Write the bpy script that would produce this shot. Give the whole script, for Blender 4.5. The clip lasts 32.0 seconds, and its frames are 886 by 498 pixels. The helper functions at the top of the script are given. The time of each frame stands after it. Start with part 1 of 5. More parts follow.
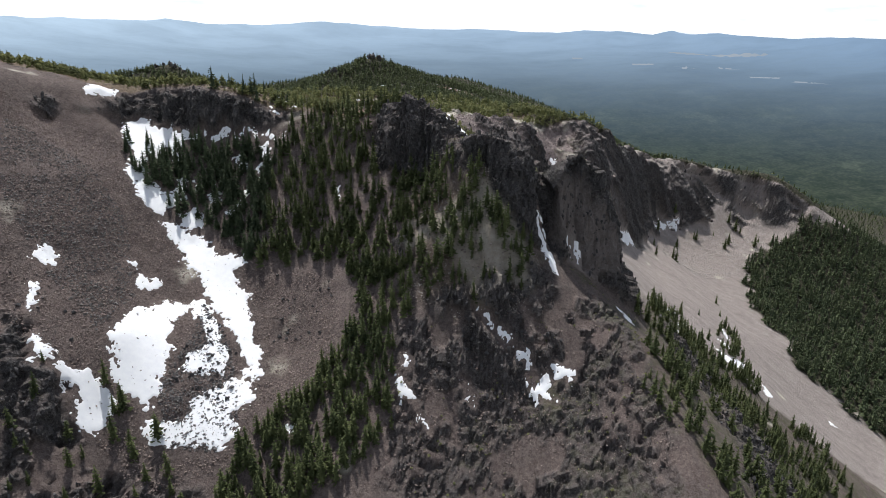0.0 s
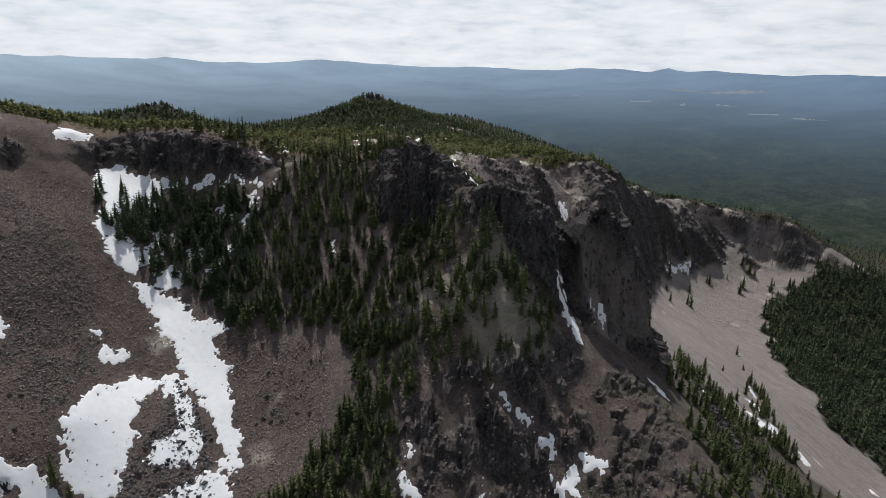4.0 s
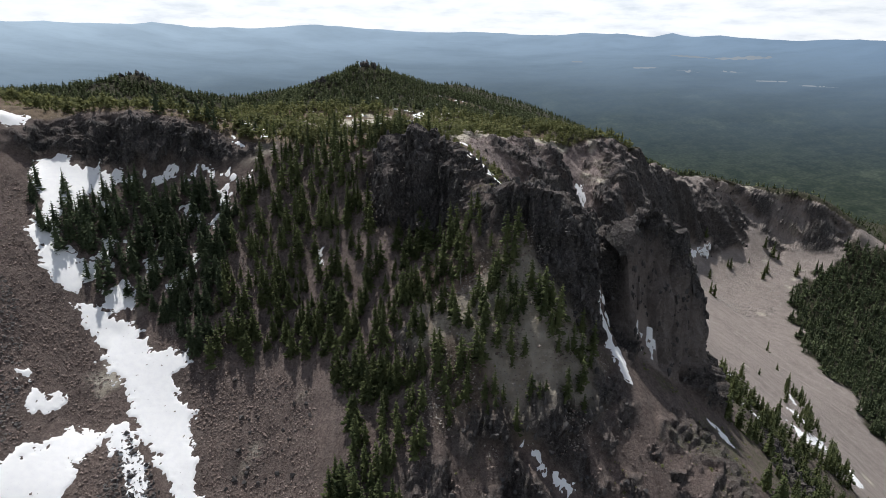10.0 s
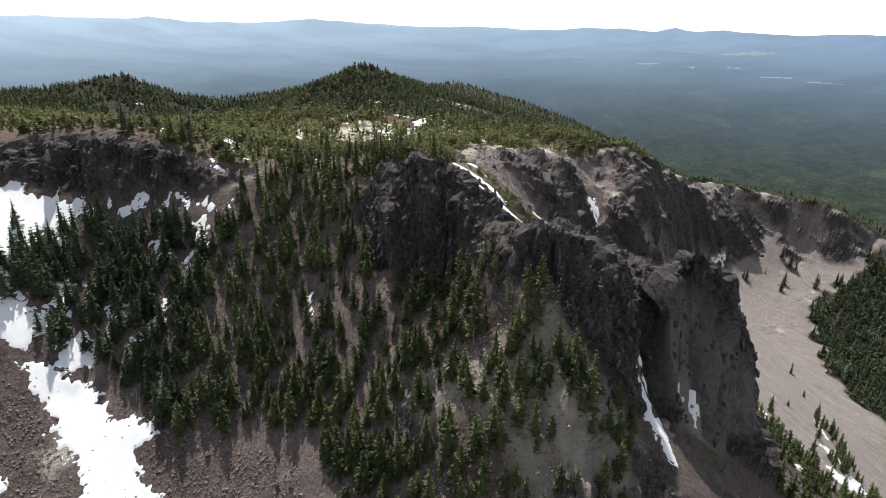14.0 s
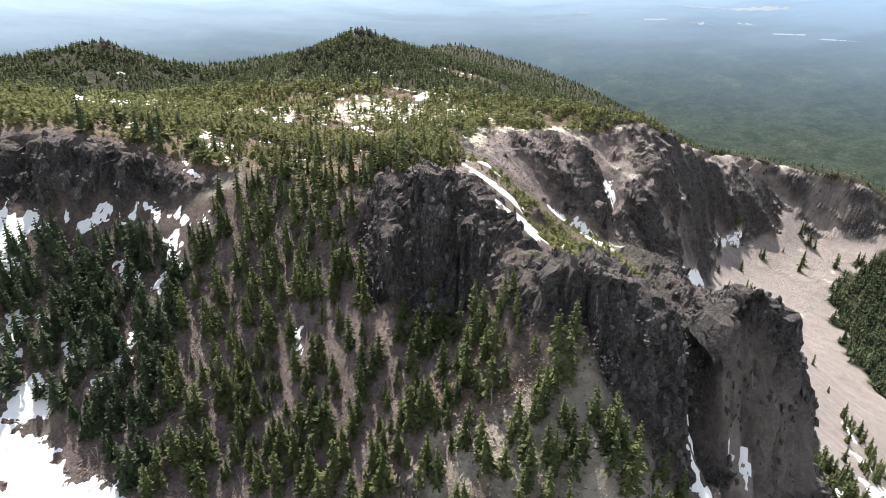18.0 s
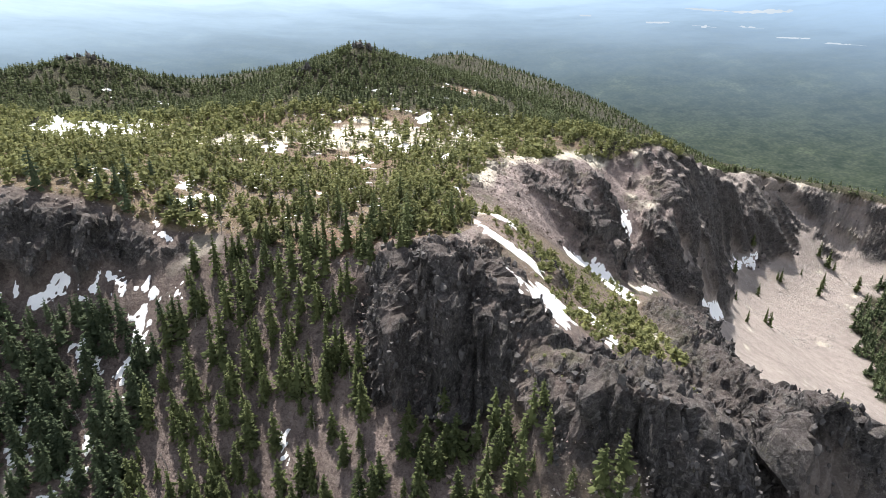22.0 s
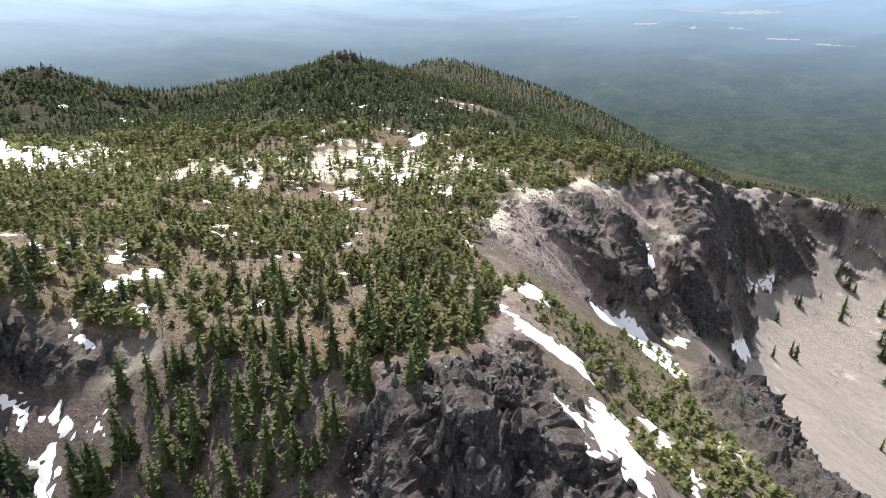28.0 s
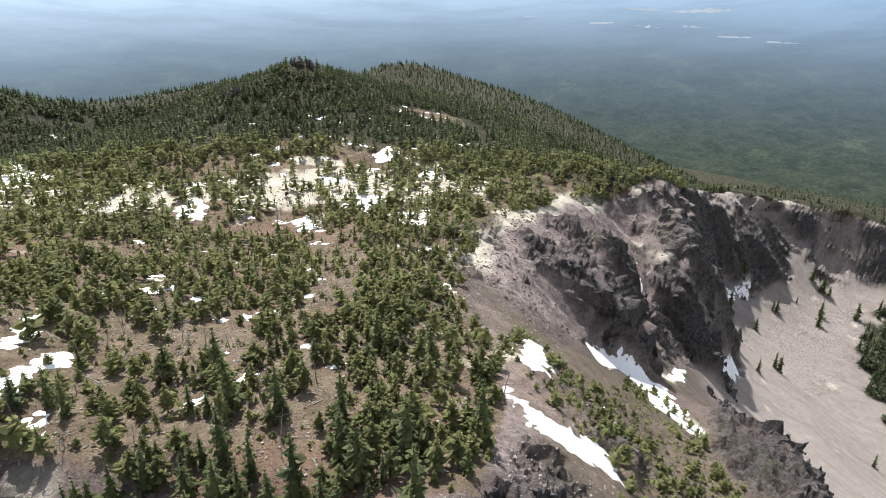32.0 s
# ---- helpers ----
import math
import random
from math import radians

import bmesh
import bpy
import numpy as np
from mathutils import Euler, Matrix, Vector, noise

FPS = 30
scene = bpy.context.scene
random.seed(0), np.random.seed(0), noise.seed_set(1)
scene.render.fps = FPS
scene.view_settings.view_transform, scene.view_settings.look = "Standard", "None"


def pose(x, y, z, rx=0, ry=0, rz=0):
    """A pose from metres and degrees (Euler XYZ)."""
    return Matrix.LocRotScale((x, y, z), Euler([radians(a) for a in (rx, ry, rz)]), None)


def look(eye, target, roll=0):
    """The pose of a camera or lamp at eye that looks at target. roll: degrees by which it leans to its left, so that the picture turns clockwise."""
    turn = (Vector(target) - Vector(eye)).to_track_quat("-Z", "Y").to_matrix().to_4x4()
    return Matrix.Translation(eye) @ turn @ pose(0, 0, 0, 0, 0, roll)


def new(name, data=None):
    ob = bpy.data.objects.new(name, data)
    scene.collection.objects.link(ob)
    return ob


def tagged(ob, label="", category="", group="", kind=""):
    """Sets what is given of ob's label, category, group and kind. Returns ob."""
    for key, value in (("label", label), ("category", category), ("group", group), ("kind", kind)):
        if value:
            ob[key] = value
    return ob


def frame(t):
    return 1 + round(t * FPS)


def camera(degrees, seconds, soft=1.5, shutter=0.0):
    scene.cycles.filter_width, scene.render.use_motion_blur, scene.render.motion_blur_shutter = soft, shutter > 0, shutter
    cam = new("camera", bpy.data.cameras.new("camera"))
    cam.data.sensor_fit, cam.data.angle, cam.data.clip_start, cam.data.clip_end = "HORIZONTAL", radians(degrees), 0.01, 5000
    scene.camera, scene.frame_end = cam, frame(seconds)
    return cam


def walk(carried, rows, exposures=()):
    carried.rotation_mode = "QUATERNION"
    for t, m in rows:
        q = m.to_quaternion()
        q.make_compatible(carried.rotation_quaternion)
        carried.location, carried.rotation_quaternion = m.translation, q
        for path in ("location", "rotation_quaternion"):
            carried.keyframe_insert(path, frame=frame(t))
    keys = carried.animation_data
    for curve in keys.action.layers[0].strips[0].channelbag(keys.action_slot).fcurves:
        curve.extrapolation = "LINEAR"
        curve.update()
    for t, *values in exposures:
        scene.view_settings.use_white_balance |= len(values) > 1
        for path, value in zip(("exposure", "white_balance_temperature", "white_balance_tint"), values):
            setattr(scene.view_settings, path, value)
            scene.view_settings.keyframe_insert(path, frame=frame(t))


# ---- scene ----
cam = camera(71.1, 32.0, soft=0.8)
METRES, EYE, TILT, LEAN, TURN = 400.0, 500.0, -19.8, -0.8, 0.0
ROWS = [
    (0.0, 0.0, 0.0, 0.0, 0.0, 0.0, -0.0),
    (0.5, -0.0019, 0.0146, 0.0054, -0.03, 1.33, -0.01),
    (1.0, -0.004, 0.0292, 0.0115, -0.07, 2.51, -0.02),
    (1.5, -0.0058, 0.0439, 0.0166, -0.1, 3.01, 0.01),
    (2.0, -0.0077, 0.0589, 0.0224, -0.1, 3.05, 0.02),
    (2.5, -0.0094, 0.0739, 0.028, -0.12, 3.08, 0.06),
    (4.5, -0.0163, 0.1343, 0.051, -0.23, 3.15, 0.12),
    (5.0, -0.0174, 0.1494, 0.0568, -0.23, 3.22, 0.11),
    (5.5, -0.0192, 0.1643, 0.0621, -0.27, 3.48, 0.12),
    (6.0, -0.0204, 0.1791, 0.0678, -0.26, 3.5, 0.13),
    (6.5, -0.0224, 0.1942, 0.0731, -0.29, 3.47, 0.15),
    (7.0, -0.0243, 0.2092, 0.078, -0.31, 3.47, 0.19),
    (7.5, -0.0261, 0.224, 0.0835, -0.36, 3.46, 0.22),
    (8.0, -0.028, 0.2391, 0.0888, -0.39, 3.43, 0.25),
    (8.5, -0.0296, 0.254, 0.0944, -0.43, 2.68, 0.27),
    (9.0, -0.0312, 0.2684, 0.0995, -0.46, 1.82, 0.28),
    (9.5, -0.0328, 0.2832, 0.1046, -0.48, 1.02, 0.31),
    (10.0, -0.0345, 0.298, 0.1099, -0.51, 0.22, 0.34),
    (10.5, -0.0357, 0.3128, 0.1153, -0.55, -0.26, 0.35),
    (11.0, -0.0371, 0.3272, 0.121, -0.56, -0.28, 0.37),
    (11.5, -0.0384, 0.3412, 0.1278, -0.54, -0.26, 0.39),
    (12.0, -0.0397, 0.3552, 0.1356, -0.56, -0.27, 0.37),
    (12.5, -0.0407, 0.369, 0.1441, -0.58, -0.27, 0.34),
    (13.0, -0.0416, 0.3829, 0.1529, -0.58, -0.27, 0.37),
    (13.5, -0.0425, 0.3966, 0.1617, -0.59, -0.3, 0.36),
    (14.0, -0.0435, 0.41, 0.1705, -0.59, -0.31, 0.34),
    (14.5, -0.0445, 0.4235, 0.1792, -0.58, -0.35, 0.34),
    (16.5, -0.0486, 0.4784, 0.2139, -0.6, -4.16, 0.33),
    (17.0, -0.0497, 0.4916, 0.2227, -0.6, -4.21, 0.36),
    (17.5, -0.051, 0.5046, 0.2313, -0.63, -4.21, 0.39),
    (18.0, -0.0521, 0.5176, 0.2399, -0.6, -4.21, 0.39),
    (18.5, -0.0536, 0.5302, 0.2484, -0.65, -4.21, 0.39),
    (19.0, -0.0551, 0.5429, 0.2571, -0.66, -4.21, 0.43),
    (19.5, -0.0562, 0.5556, 0.2654, -0.69, -4.19, 0.44),
    (20.0, -0.0569, 0.5682, 0.2739, -0.73, -4.18, 0.44),
    (20.5, -0.0576, 0.5811, 0.2824, -0.64, -4.17, 0.39),
    (21.0, -0.0586, 0.5941, 0.291, -0.63, -4.18, 0.41),
    (21.5, -0.06, 0.6071, 0.2998, -0.64, -4.18, 0.42),
    (22.0, -0.0616, 0.6202, 0.3084, -0.67, -4.19, 0.43),
    (22.5, -0.0633, 0.6333, 0.3162, -0.73, -4.21, 0.48),
    (23.0, -0.065, 0.6467, 0.3223, -0.78, -4.21, 0.51),
    (23.5, -0.0666, 0.6604, 0.3278, -0.81, -4.22, 0.52),
    (24.0, -0.0681, 0.6743, 0.3333, -0.81, -4.2, 0.55),
    (24.5, -0.0697, 0.6887, 0.339, -0.87, -4.19, 0.59),
    (25.0, -0.0716, 0.7031, 0.3445, -0.91, -4.17, 0.65),
    (25.5, -0.0736, 0.7171, 0.3496, -0.94, -4.16, 0.64),
    (27.5, -0.0814, 0.7742, 0.3709, -1.57, -4.18, 0.86),
    (28.0, -0.0836, 0.7883, 0.3759, -1.99, -4.17, 1.0),
    (28.5, -0.0854, 0.8021, 0.381, -2.5, -4.16, 1.24),
    (29.0, -0.0872, 0.8157, 0.386, -2.8, -4.15, 1.33),
    (29.5, -0.0889, 0.8291, 0.391, -2.92, -4.18, 1.38),
    (30.0, -0.0905, 0.8428, 0.3959, -3.13, -4.18, 1.46),
    (30.5, -0.092, 0.8563, 0.401, -3.52, -4.18, 1.64),
    (31.0, -0.0933, 0.87, 0.4062, -3.99, -4.19, 1.81),
    (31.5, -0.0943, 0.8838, 0.4115, -4.95, -4.26, 2.18),
    (32.0, -0.095, 0.8977, 0.4169, -5.63, -4.3, 2.43),
]
walk(cam, [(t, pose(0, 0, EYE, TILT, LEAN, TURN) @ pose(METRES * x, METRES * y, METRES * z, 90 + pitch, roll, yaw)) for t, x, y, z, yaw, pitch, roll in ROWS],
     [(0.0, -0.1, 6150, 10), (1.0, -0.36, 6150, 10), (2.0, -0.6, 6200, 10), (5.0, -0.7, 6200, 10), (9.0, -0.62, 6250, 10), (10.0, -0.38, 6250, 10), (11.0, -0.24, 6250, 10), (13.0, -0.08, 6300, 10), (14.5, 0.12, 6300, 10), (16.5, 0.62, 6400, 10), (19.0, 0.86, 6450, 10), (22.0, 0.86, 6450, 10), (25.0, 0.78, 6400, 10), (29.0, 0.60, 6350, 10), (32.0, 0.48, 6300, 10)])

# ---- sky and sun ----
SUN_AZ, SUN_EL = 18.0, 58.0     # degrees to the left of straight ahead, and above the horizon
world = bpy.data.worlds.new("sky")
scene.world = world
world.use_nodes = True


class Tree:
    """A short way to write node trees."""

    def __init__(self, tree):
        self.t = tree

    def add(self, kind, inputs=(), **props):
        n = self.t.nodes.new(kind)
        for k, v in props.items():
            setattr(n, k, v)
        for k, v in dict(inputs).items():
            s = n.inputs[k]
            if isinstance(v, bpy.types.NodeSocket):
                self.t.links.new(v, s)
            else:
                s.default_value = v
        return n

    def ramp(self, fac, stops, interp="LINEAR"):
        n = self.add("ShaderNodeValToRGB", {"Fac": fac})
        r = n.color_ramp
        r.interpolation = interp
        while len(r.elements) < len(stops):
            r.elements.new(0.5)
        for e, (p, c) in zip(r.elements, stops):
            e.position = p
            e.color = (*c, 1) if isinstance(c, tuple) else (c, c, c, 1)
        return n.outputs["Color"]

    def mix(self, fac, a, b, blend="MIX"):
        n = self.add("ShaderNodeMix", data_type="RGBA", blend_type=blend)
        for i, v in ((0, fac), (6, a), (7, b)):
            if isinstance(v, bpy.types.NodeSocket):
                self.t.links.new(v, n.inputs[i])
            else:
                n.inputs[i].default_value = (*v, 1) if isinstance(v, tuple) else v
        return n.outputs[2]

    def math(self, op, a, b=0.0, clamp=False):
        n = self.add("ShaderNodeMath", {0: a, 1: b}, operation=op)
        n.use_clamp = clamp
        return n.outputs[0]

    def noise(self, vec, scale, detail=4.0, rough=0.55, kind="FBM"):
        n = self.add("ShaderNodeTexNoise", {"Vector": vec, "Scale": scale, "Detail": detail, "Roughness": rough})
        return n.outputs["Fac"]

    def scaled(self, vec, s):
        n = self.add("ShaderNodeMapping", {"Vector": vec, "Scale": s})
        return n.outputs["Vector"]


w = Tree(world.node_tree)
world.node_tree.nodes.clear()
w_dir = w.add("ShaderNodeTexCoord").outputs["Generated"]
w_sky = w.add("ShaderNodeTexSky", sky_type="NISHITA", sun_disc=False, sun_elevation=radians(SUN_EL), sun_rotation=radians(-SUN_AZ), altitude=1800.0)
w_blue = w.mix(1.0, w_sky.outputs["Color"], (0.10, 0.10, 0.10), "MULTIPLY")
w_bands = w.noise(w.scaled(w_dir, (2.2, 2.2, 16.0)), 1.6, 7.0, 0.6)
w_puffs = w.noise(w.scaled(w_dir, (5.0, 5.0, 24.0)), 2.4, 6.0, 0.6)
w_cover = w.ramp(w.math("ADD", w.math("MULTIPLY", w_bands, 0.7), w.math("MULTIPLY", w_puffs, 0.3)), [(0.30, 0.72), (0.52, 1.0)])
w_up = w.add("ShaderNodeSeparateXYZ", {"Vector": w_dir}).outputs["Z"]
w_cover = w.math("MULTIPLY", w_cover, w.ramp(w_up, [(0.22, 1.0), (0.65, 0.30)]))     # the cloud thins out overhead
w_cloud = w.ramp(w_puffs, [(0.28, (0.74, 0.78, 0.84)), (0.46, (0.95, 0.97, 0.99)), (0.62, (1.06, 1.06, 1.05))])
w_front = w.add("ShaderNodeVectorMath", {0: w_dir, 1: (-math.sin(radians(SUN_AZ)), math.cos(radians(SUN_AZ)), 0.0)}, operation="DOT_PRODUCT").outputs["Value"]
w_thin = w.ramp(w.math("ADD", w.math("MULTIPLY", w_front, 0.5), 0.5), [(0.0, 0.50), (0.45, 0.70), (0.9, 1.08)])     # thin cloud is brightest round the sun
w_mix = w.mix(1.0, w.mix(w_cover, w_blue, w_cloud), w_thin, "MULTIPLY")
w_bg = w.add("ShaderNodeBackground", {"Color": w_mix, "Strength": 1.25})
w_out = w.add("ShaderNodeOutputWorld", {"Surface": w_bg.outputs[0]})

sun = new("sun", bpy.data.lights.new("sun", "SUN"))
sun.data.energy, sun.data.angle, sun.data.color = 5.0, radians(1.2), (1.0, 0.95, 0.88)
sun_to = Vector((-math.sin(radians(SUN_AZ)) * math.cos(radians(SUN_EL)), math.cos(radians(SUN_AZ)) * math.cos(radians(SUN_EL)), math.sin(radians(SUN_EL))))
sun.matrix_world = look(sun_to * 900, (0, 0, 0))


# ---- materials ----
def material(name):
    m = bpy.data.materials.new(name)
    m.use_nodes = True
    m.node_tree.nodes.clear()
    return m, Tree(m.node_tree)


def finish(m, t, color, rough, normal=None, spec=0.2):
    ins = {"Base Color": color, "Roughness": rough, "Specular IOR Level": spec}
    if normal is not None:
        ins["Normal"] = normal
    b = t.add("ShaderNodeBsdfPrincipled", ins)
    t.add("ShaderNodeOutputMaterial", {"Surface": b.outputs[0]})
    return m


def bump(t, height, strength, distance):
    return t.add("ShaderNodeBump", {"Height": height, "Strength": strength, "Distance": distance}).outputs["Normal"]


def ground_material():
    """Rock, scree, pumice soil and forest floor, blended by the land's own masks."""
    m, t = material("mountain_ground")
    pos = t.add("ShaderNodeNewGeometry").outputs["Position"]

    def mask(name):
        return t.add("ShaderNodeAttribute", attribute_name=name).outputs["Fac"]
    big = t.noise(pos, 0.02, 5.0)
    mid = t.noise(pos, 0.16, 6.0, 0.62)
    fine = t.noise(pos, 1.1, 5.0, 0.65)
    stones = t.add("ShaderNodeTexVoronoi", {"Vector": pos, "Scale": 0.75, "Randomness": 1.0})
    grit = t.add("ShaderNodeTexVoronoi", {"Vector": pos, "Scale": 2.2, "Randomness": 1.0})
    cell = t.add("ShaderNodeSeparateColor", {"Color": stones.outputs["Color"]}).outputs[0]
    cell2 = t.add("ShaderNodeSeparateColor", {"Color": grit.outputs["Color"]}).outputs[0]
    speck = t.math("ADD", t.math("MULTIPLY", cell, 0.5), t.math("MULTIPLY", cell2, 0.5))
    # brown scree of the west slopes
    comb = t.noise(t.scaled(pos, (0.22, 0.03, 0.03)), 1.0, 5.0, 0.6)
    scree = t.mix(t.ramp(t.math("ADD", t.math("MULTIPLY", big, 0.5), t.math("MULTIPLY", comb, 0.5)), [(0.38, 0.0), (0.60, 1.0)]), (0.098, 0.071, 0.062), (0.190, 0.138, 0.119))
    scree = t.mix(t.ramp(speck, [(0.1, 0.0), (0.9, 1.0)]), t.mix(0.45, scree, (0.040, 0.036, 0.036)), t.mix(0.3, scree, (0.30, 0.27, 0.25)))
    side_ = t.add("ShaderNodeVectorMath", {0: pos, 1: (0.62, 0.78, 0.0)}, operation="DOT_PRODUCT").outputs["Value"]
    down_ = t.add("ShaderNodeVectorMath", {0: pos, 1: (0.78, -0.62, 0.0)}, operation="DOT_PRODUCT").outputs["Value"]
    slid = t.noise(t.add("ShaderNodeCombineXYZ", {"X": t.math("ADD", t.math("MULTIPLY", side_, 0.10), t.math("MULTIPLY", big, 4.0)), "Y": t.math("MULTIPLY", down_, 0.018)}).outputs[0], 1.0, 6.0, 0.62)
    # pale talus of the east bowl, combed by sliding stones
    pale = t.mix(t.ramp(t.math("ADD", t.math("MULTIPLY", mid, 0.5), t.math("MULTIPLY", slid, 0.5)), [(0.30, 0.0), (0.70, 1.0)]), (0.270, 0.228, 0.207), (0.50, 0.435, 0.395))
    pale = t.mix(t.ramp(speck, [(0.0, 0.0), (1.0, 0.75)]), t.mix(0.25, pale, (0.10, 0.09, 0.085)), pale)
    # tan pumice soil of the plateau
    tan = t.mix(t.ramp(mid, [(0.35, 0.0), (0.62, 1.0)]), (0.140, 0.100, 0.070), (0.255, 0.198, 0.142))
    tan = t.mix(t.ramp(fine, [(0.46, 0.0), (0.60, 0.55)]), tan, (0.11, 0.10, 0.055))
    tan = t.mix(t.ramp(speck, [(0.05, 0.75), (0.5, 0.0)]), tan, (0.10, 0.075, 0.058))
    tan = t.mix(t.ramp(big, [(0.48, 0.0), (0.62, 0.5)]), tan, (0.21, 0.128, 0.092))
    # dark lava rock
    streak = t.noise(t.scaled(pos, (0.32, 0.32, 0.11)), 1.0, 6.0, 0.65)
    rock = t.mix(t.ramp(streak, [(0.3, 0.0), (0.7, 1.0)]), (0.034, 0.032, 0.034), (0.165, 0.154, 0.150))
    rock = t.mix(t.ramp(big, [(0.48, 0.0), (0.72, 0.5)]), rock, (0.125, 0.098, 0.090))
    rock = t.mix(t.ramp(t.noise(pos, 0.06, 6.0, 0.7), [(0.50, 0.0), (0.62, 0.5)]), rock, (0.165, 0.148, 0.140))
    grain = t.noise(pos, 2.6, 4.0, 0.7)
    rock = t.mix(t.ramp(grain, [(0.34, 0.75), (0.50, 0.0)]), rock, (0.016, 0.015, 0.017))
    rock = t.mix(t.math("MULTIPLY", t.ramp(t.noise(pos, 0.45, 5.0, 0.7), [(0.54, 0.0), (0.66, 0.55)]), t.ramp(grain, [(0.48, 0.0), (0.58, 1.0)])), rock, (0.215, 0.200, 0.120))     # yellowish lichen
    rock = t.mix(t.ramp(fine, [(0.50, 0.0), (0.66, 0.6)]), rock, (0.29, 0.275, 0.265))
    rock = t.mix(t.ramp(cell, [(0.0, 0.55), (0.5, 0.0)]), rock, (0.012, 0.011, 0.012))
    # forest floor and far canopy
    woods = t.mix(t.ramp(mid, [(0.35, 0.0), (0.65, 1.0)]), (0.026, 0.026, 0.016), (0.070, 0.066, 0.040))
    green = t.mix(t.ramp(fine, [(0.4, 0.0), (0.6, 1.0)]), (0.05, 0.065, 0.022), (0.105, 0.115, 0.045))

    col = t.mix(mask("pale"), scree, pale)
    # reddish cinders of the bowl and the plateau's edge
    red = t.mix(t.ramp(t.math("ADD", t.math("MULTIPLY", mid, 0.6), t.math("MULTIPLY", big, 0.4)), [(0.36, 0.0), (0.62, 1.0)]), (0.170, 0.136, 0.130), (0.44, 0.36, 0.335))
    red = t.mix(t.ramp(speck, [(0.1, 0.55), (0.6, 0.0)]), red, (0.06, 0.05, 0.05))
    col = t.mix(mask("red"), col, red)
    col = t.mix(mask("tan"), col, tan)
    col = t.mix(t.math("MULTIPLY", mask("moss"), t.ramp(mid, [(0.42, 0.0), (0.56, 0.8)])), col, green)
    sand = t.mix(t.ramp(mid, [(0.35, 0.0), (0.65, 1.0)]), (0.46, 0.41, 0.325), (0.74, 0.69, 0.58))
    col = t.mix(mask("sand"), col, sand)
    col = t.mix(mask("rock"), col, rock)
    col = t.mix(mask("woods"), col, woods)
    h = t.math("ADD", t.math("MULTIPLY", fine, 0.5), t.math("MULTIPLY", speck, 0.45))
    h = t.math("ADD", h, t.math("MULTIPLY", t.math("ADD", t.math("MULTIPLY", streak, 1.6), t.math("MULTIPLY", mid, 2.2)), mask("rock")))
    h = t.math("ADD", h, t.math("MULTIPLY", t.math("MULTIPLY", grain, 0.9), mask("rock")))
    return finish(m, t, col, 0.93, bump(t, h, 0.9, 1.9))


def snow_material():
    m, t = material("old_snow")
    pos = t.add("ShaderNodeNewGeometry").outputs["Position"]
    n = t.noise(pos, 0.35, 5.0)
    dirt = t.noise(pos, 1.3, 5.0, 0.7)
    c = t.mix(t.ramp(n, [(0.35, 0.0), (0.65, 1.0)]), (0.90, 0.90, 0.91), (0.95, 0.95, 0.945))
    c = t.mix(t.ramp(dirt, [(0.62, 0.0), (0.80, 0.45)]), c, (0.36, 0.31, 0.27))
    return finish(m, t, c, 0.6, bump(t, n, 0.25, 0.4), 0.3)


def leaf_material(name, dark, light, dead=(0.12, 0.085, 0.045), through_=0.3):
    m, t = material(name)
    geo = t.add("ShaderNodeNewGeometry")
    rnd = t.add("ShaderNodeObjectInfo").outputs["Random"]
    per = t.math("FRACT", t.math("ADD", rnd, geo.outputs["Random Per Island"]))
    stand = t.noise(geo.outputs["Position"], 0.03, 3.0)
    each = t.ramp(t.noise(geo.outputs["Position"], 0.16, 2.0), [(0.32, 0.0), (0.68, 0.4)])
    c = t.mix(t.math("ADD", each, t.math("MULTIPLY", t.math("ADD", per, t.ramp(stand, [(0.35, 0.0), (0.65, 1.0)])), 0.3)), dark, light)
    c = t.mix(t.ramp(t.noise(geo.outputs["Position"], 0.9, 3.0), [(0.55, 0.0), (0.8, 0.35)]), c, dead)
    b = t.add("ShaderNodeBsdfPrincipled", {"Base Color": c, "Roughness": 0.8, "Specular IOR Level": 0.15})
    tr = t.add("ShaderNodeBsdfTranslucent", {"Color": c})
    x = t.add("ShaderNodeMixShader", {0: through_, 1: b.outputs[0], 2: tr.outputs[0]})
    t.add("ShaderNodeOutputMaterial", {"Surface": x.outputs[0]})
    return m


def wood_material(name, a, b):
    m, t = material(name)
    pos = t.add("ShaderNodeNewGeometry").outputs["Position"]
    n = t.noise(t.scaled(pos, (3.0, 3.0, 0.6)), 2.0, 5.0)
    return finish(m, t, t.mix(n, a, b), 0.9, bump(t, n, 0.6, 0.1))


def stone_material(name, a, b):
    m, t = material(name)
    geo = t.add("ShaderNodeNewGeometry")
    rnd = t.add("ShaderNodeObjectInfo").outputs["Random"]
    per = t.math("FRACT", t.math("ADD", rnd, geo.outputs["Random Per Island"]))
    n = t.noise(geo.outputs["Position"], 0.9, 6.0, 0.65)
    c = t.mix(t.math("MULTIPLY", t.math("ADD", per, t.ramp(n, [(0.3, 0.0), (0.7, 1.0)])), 0.5), a, b)
    return finish(m, t, c, 0.92, bump(t, n, 0.8, 0.4))


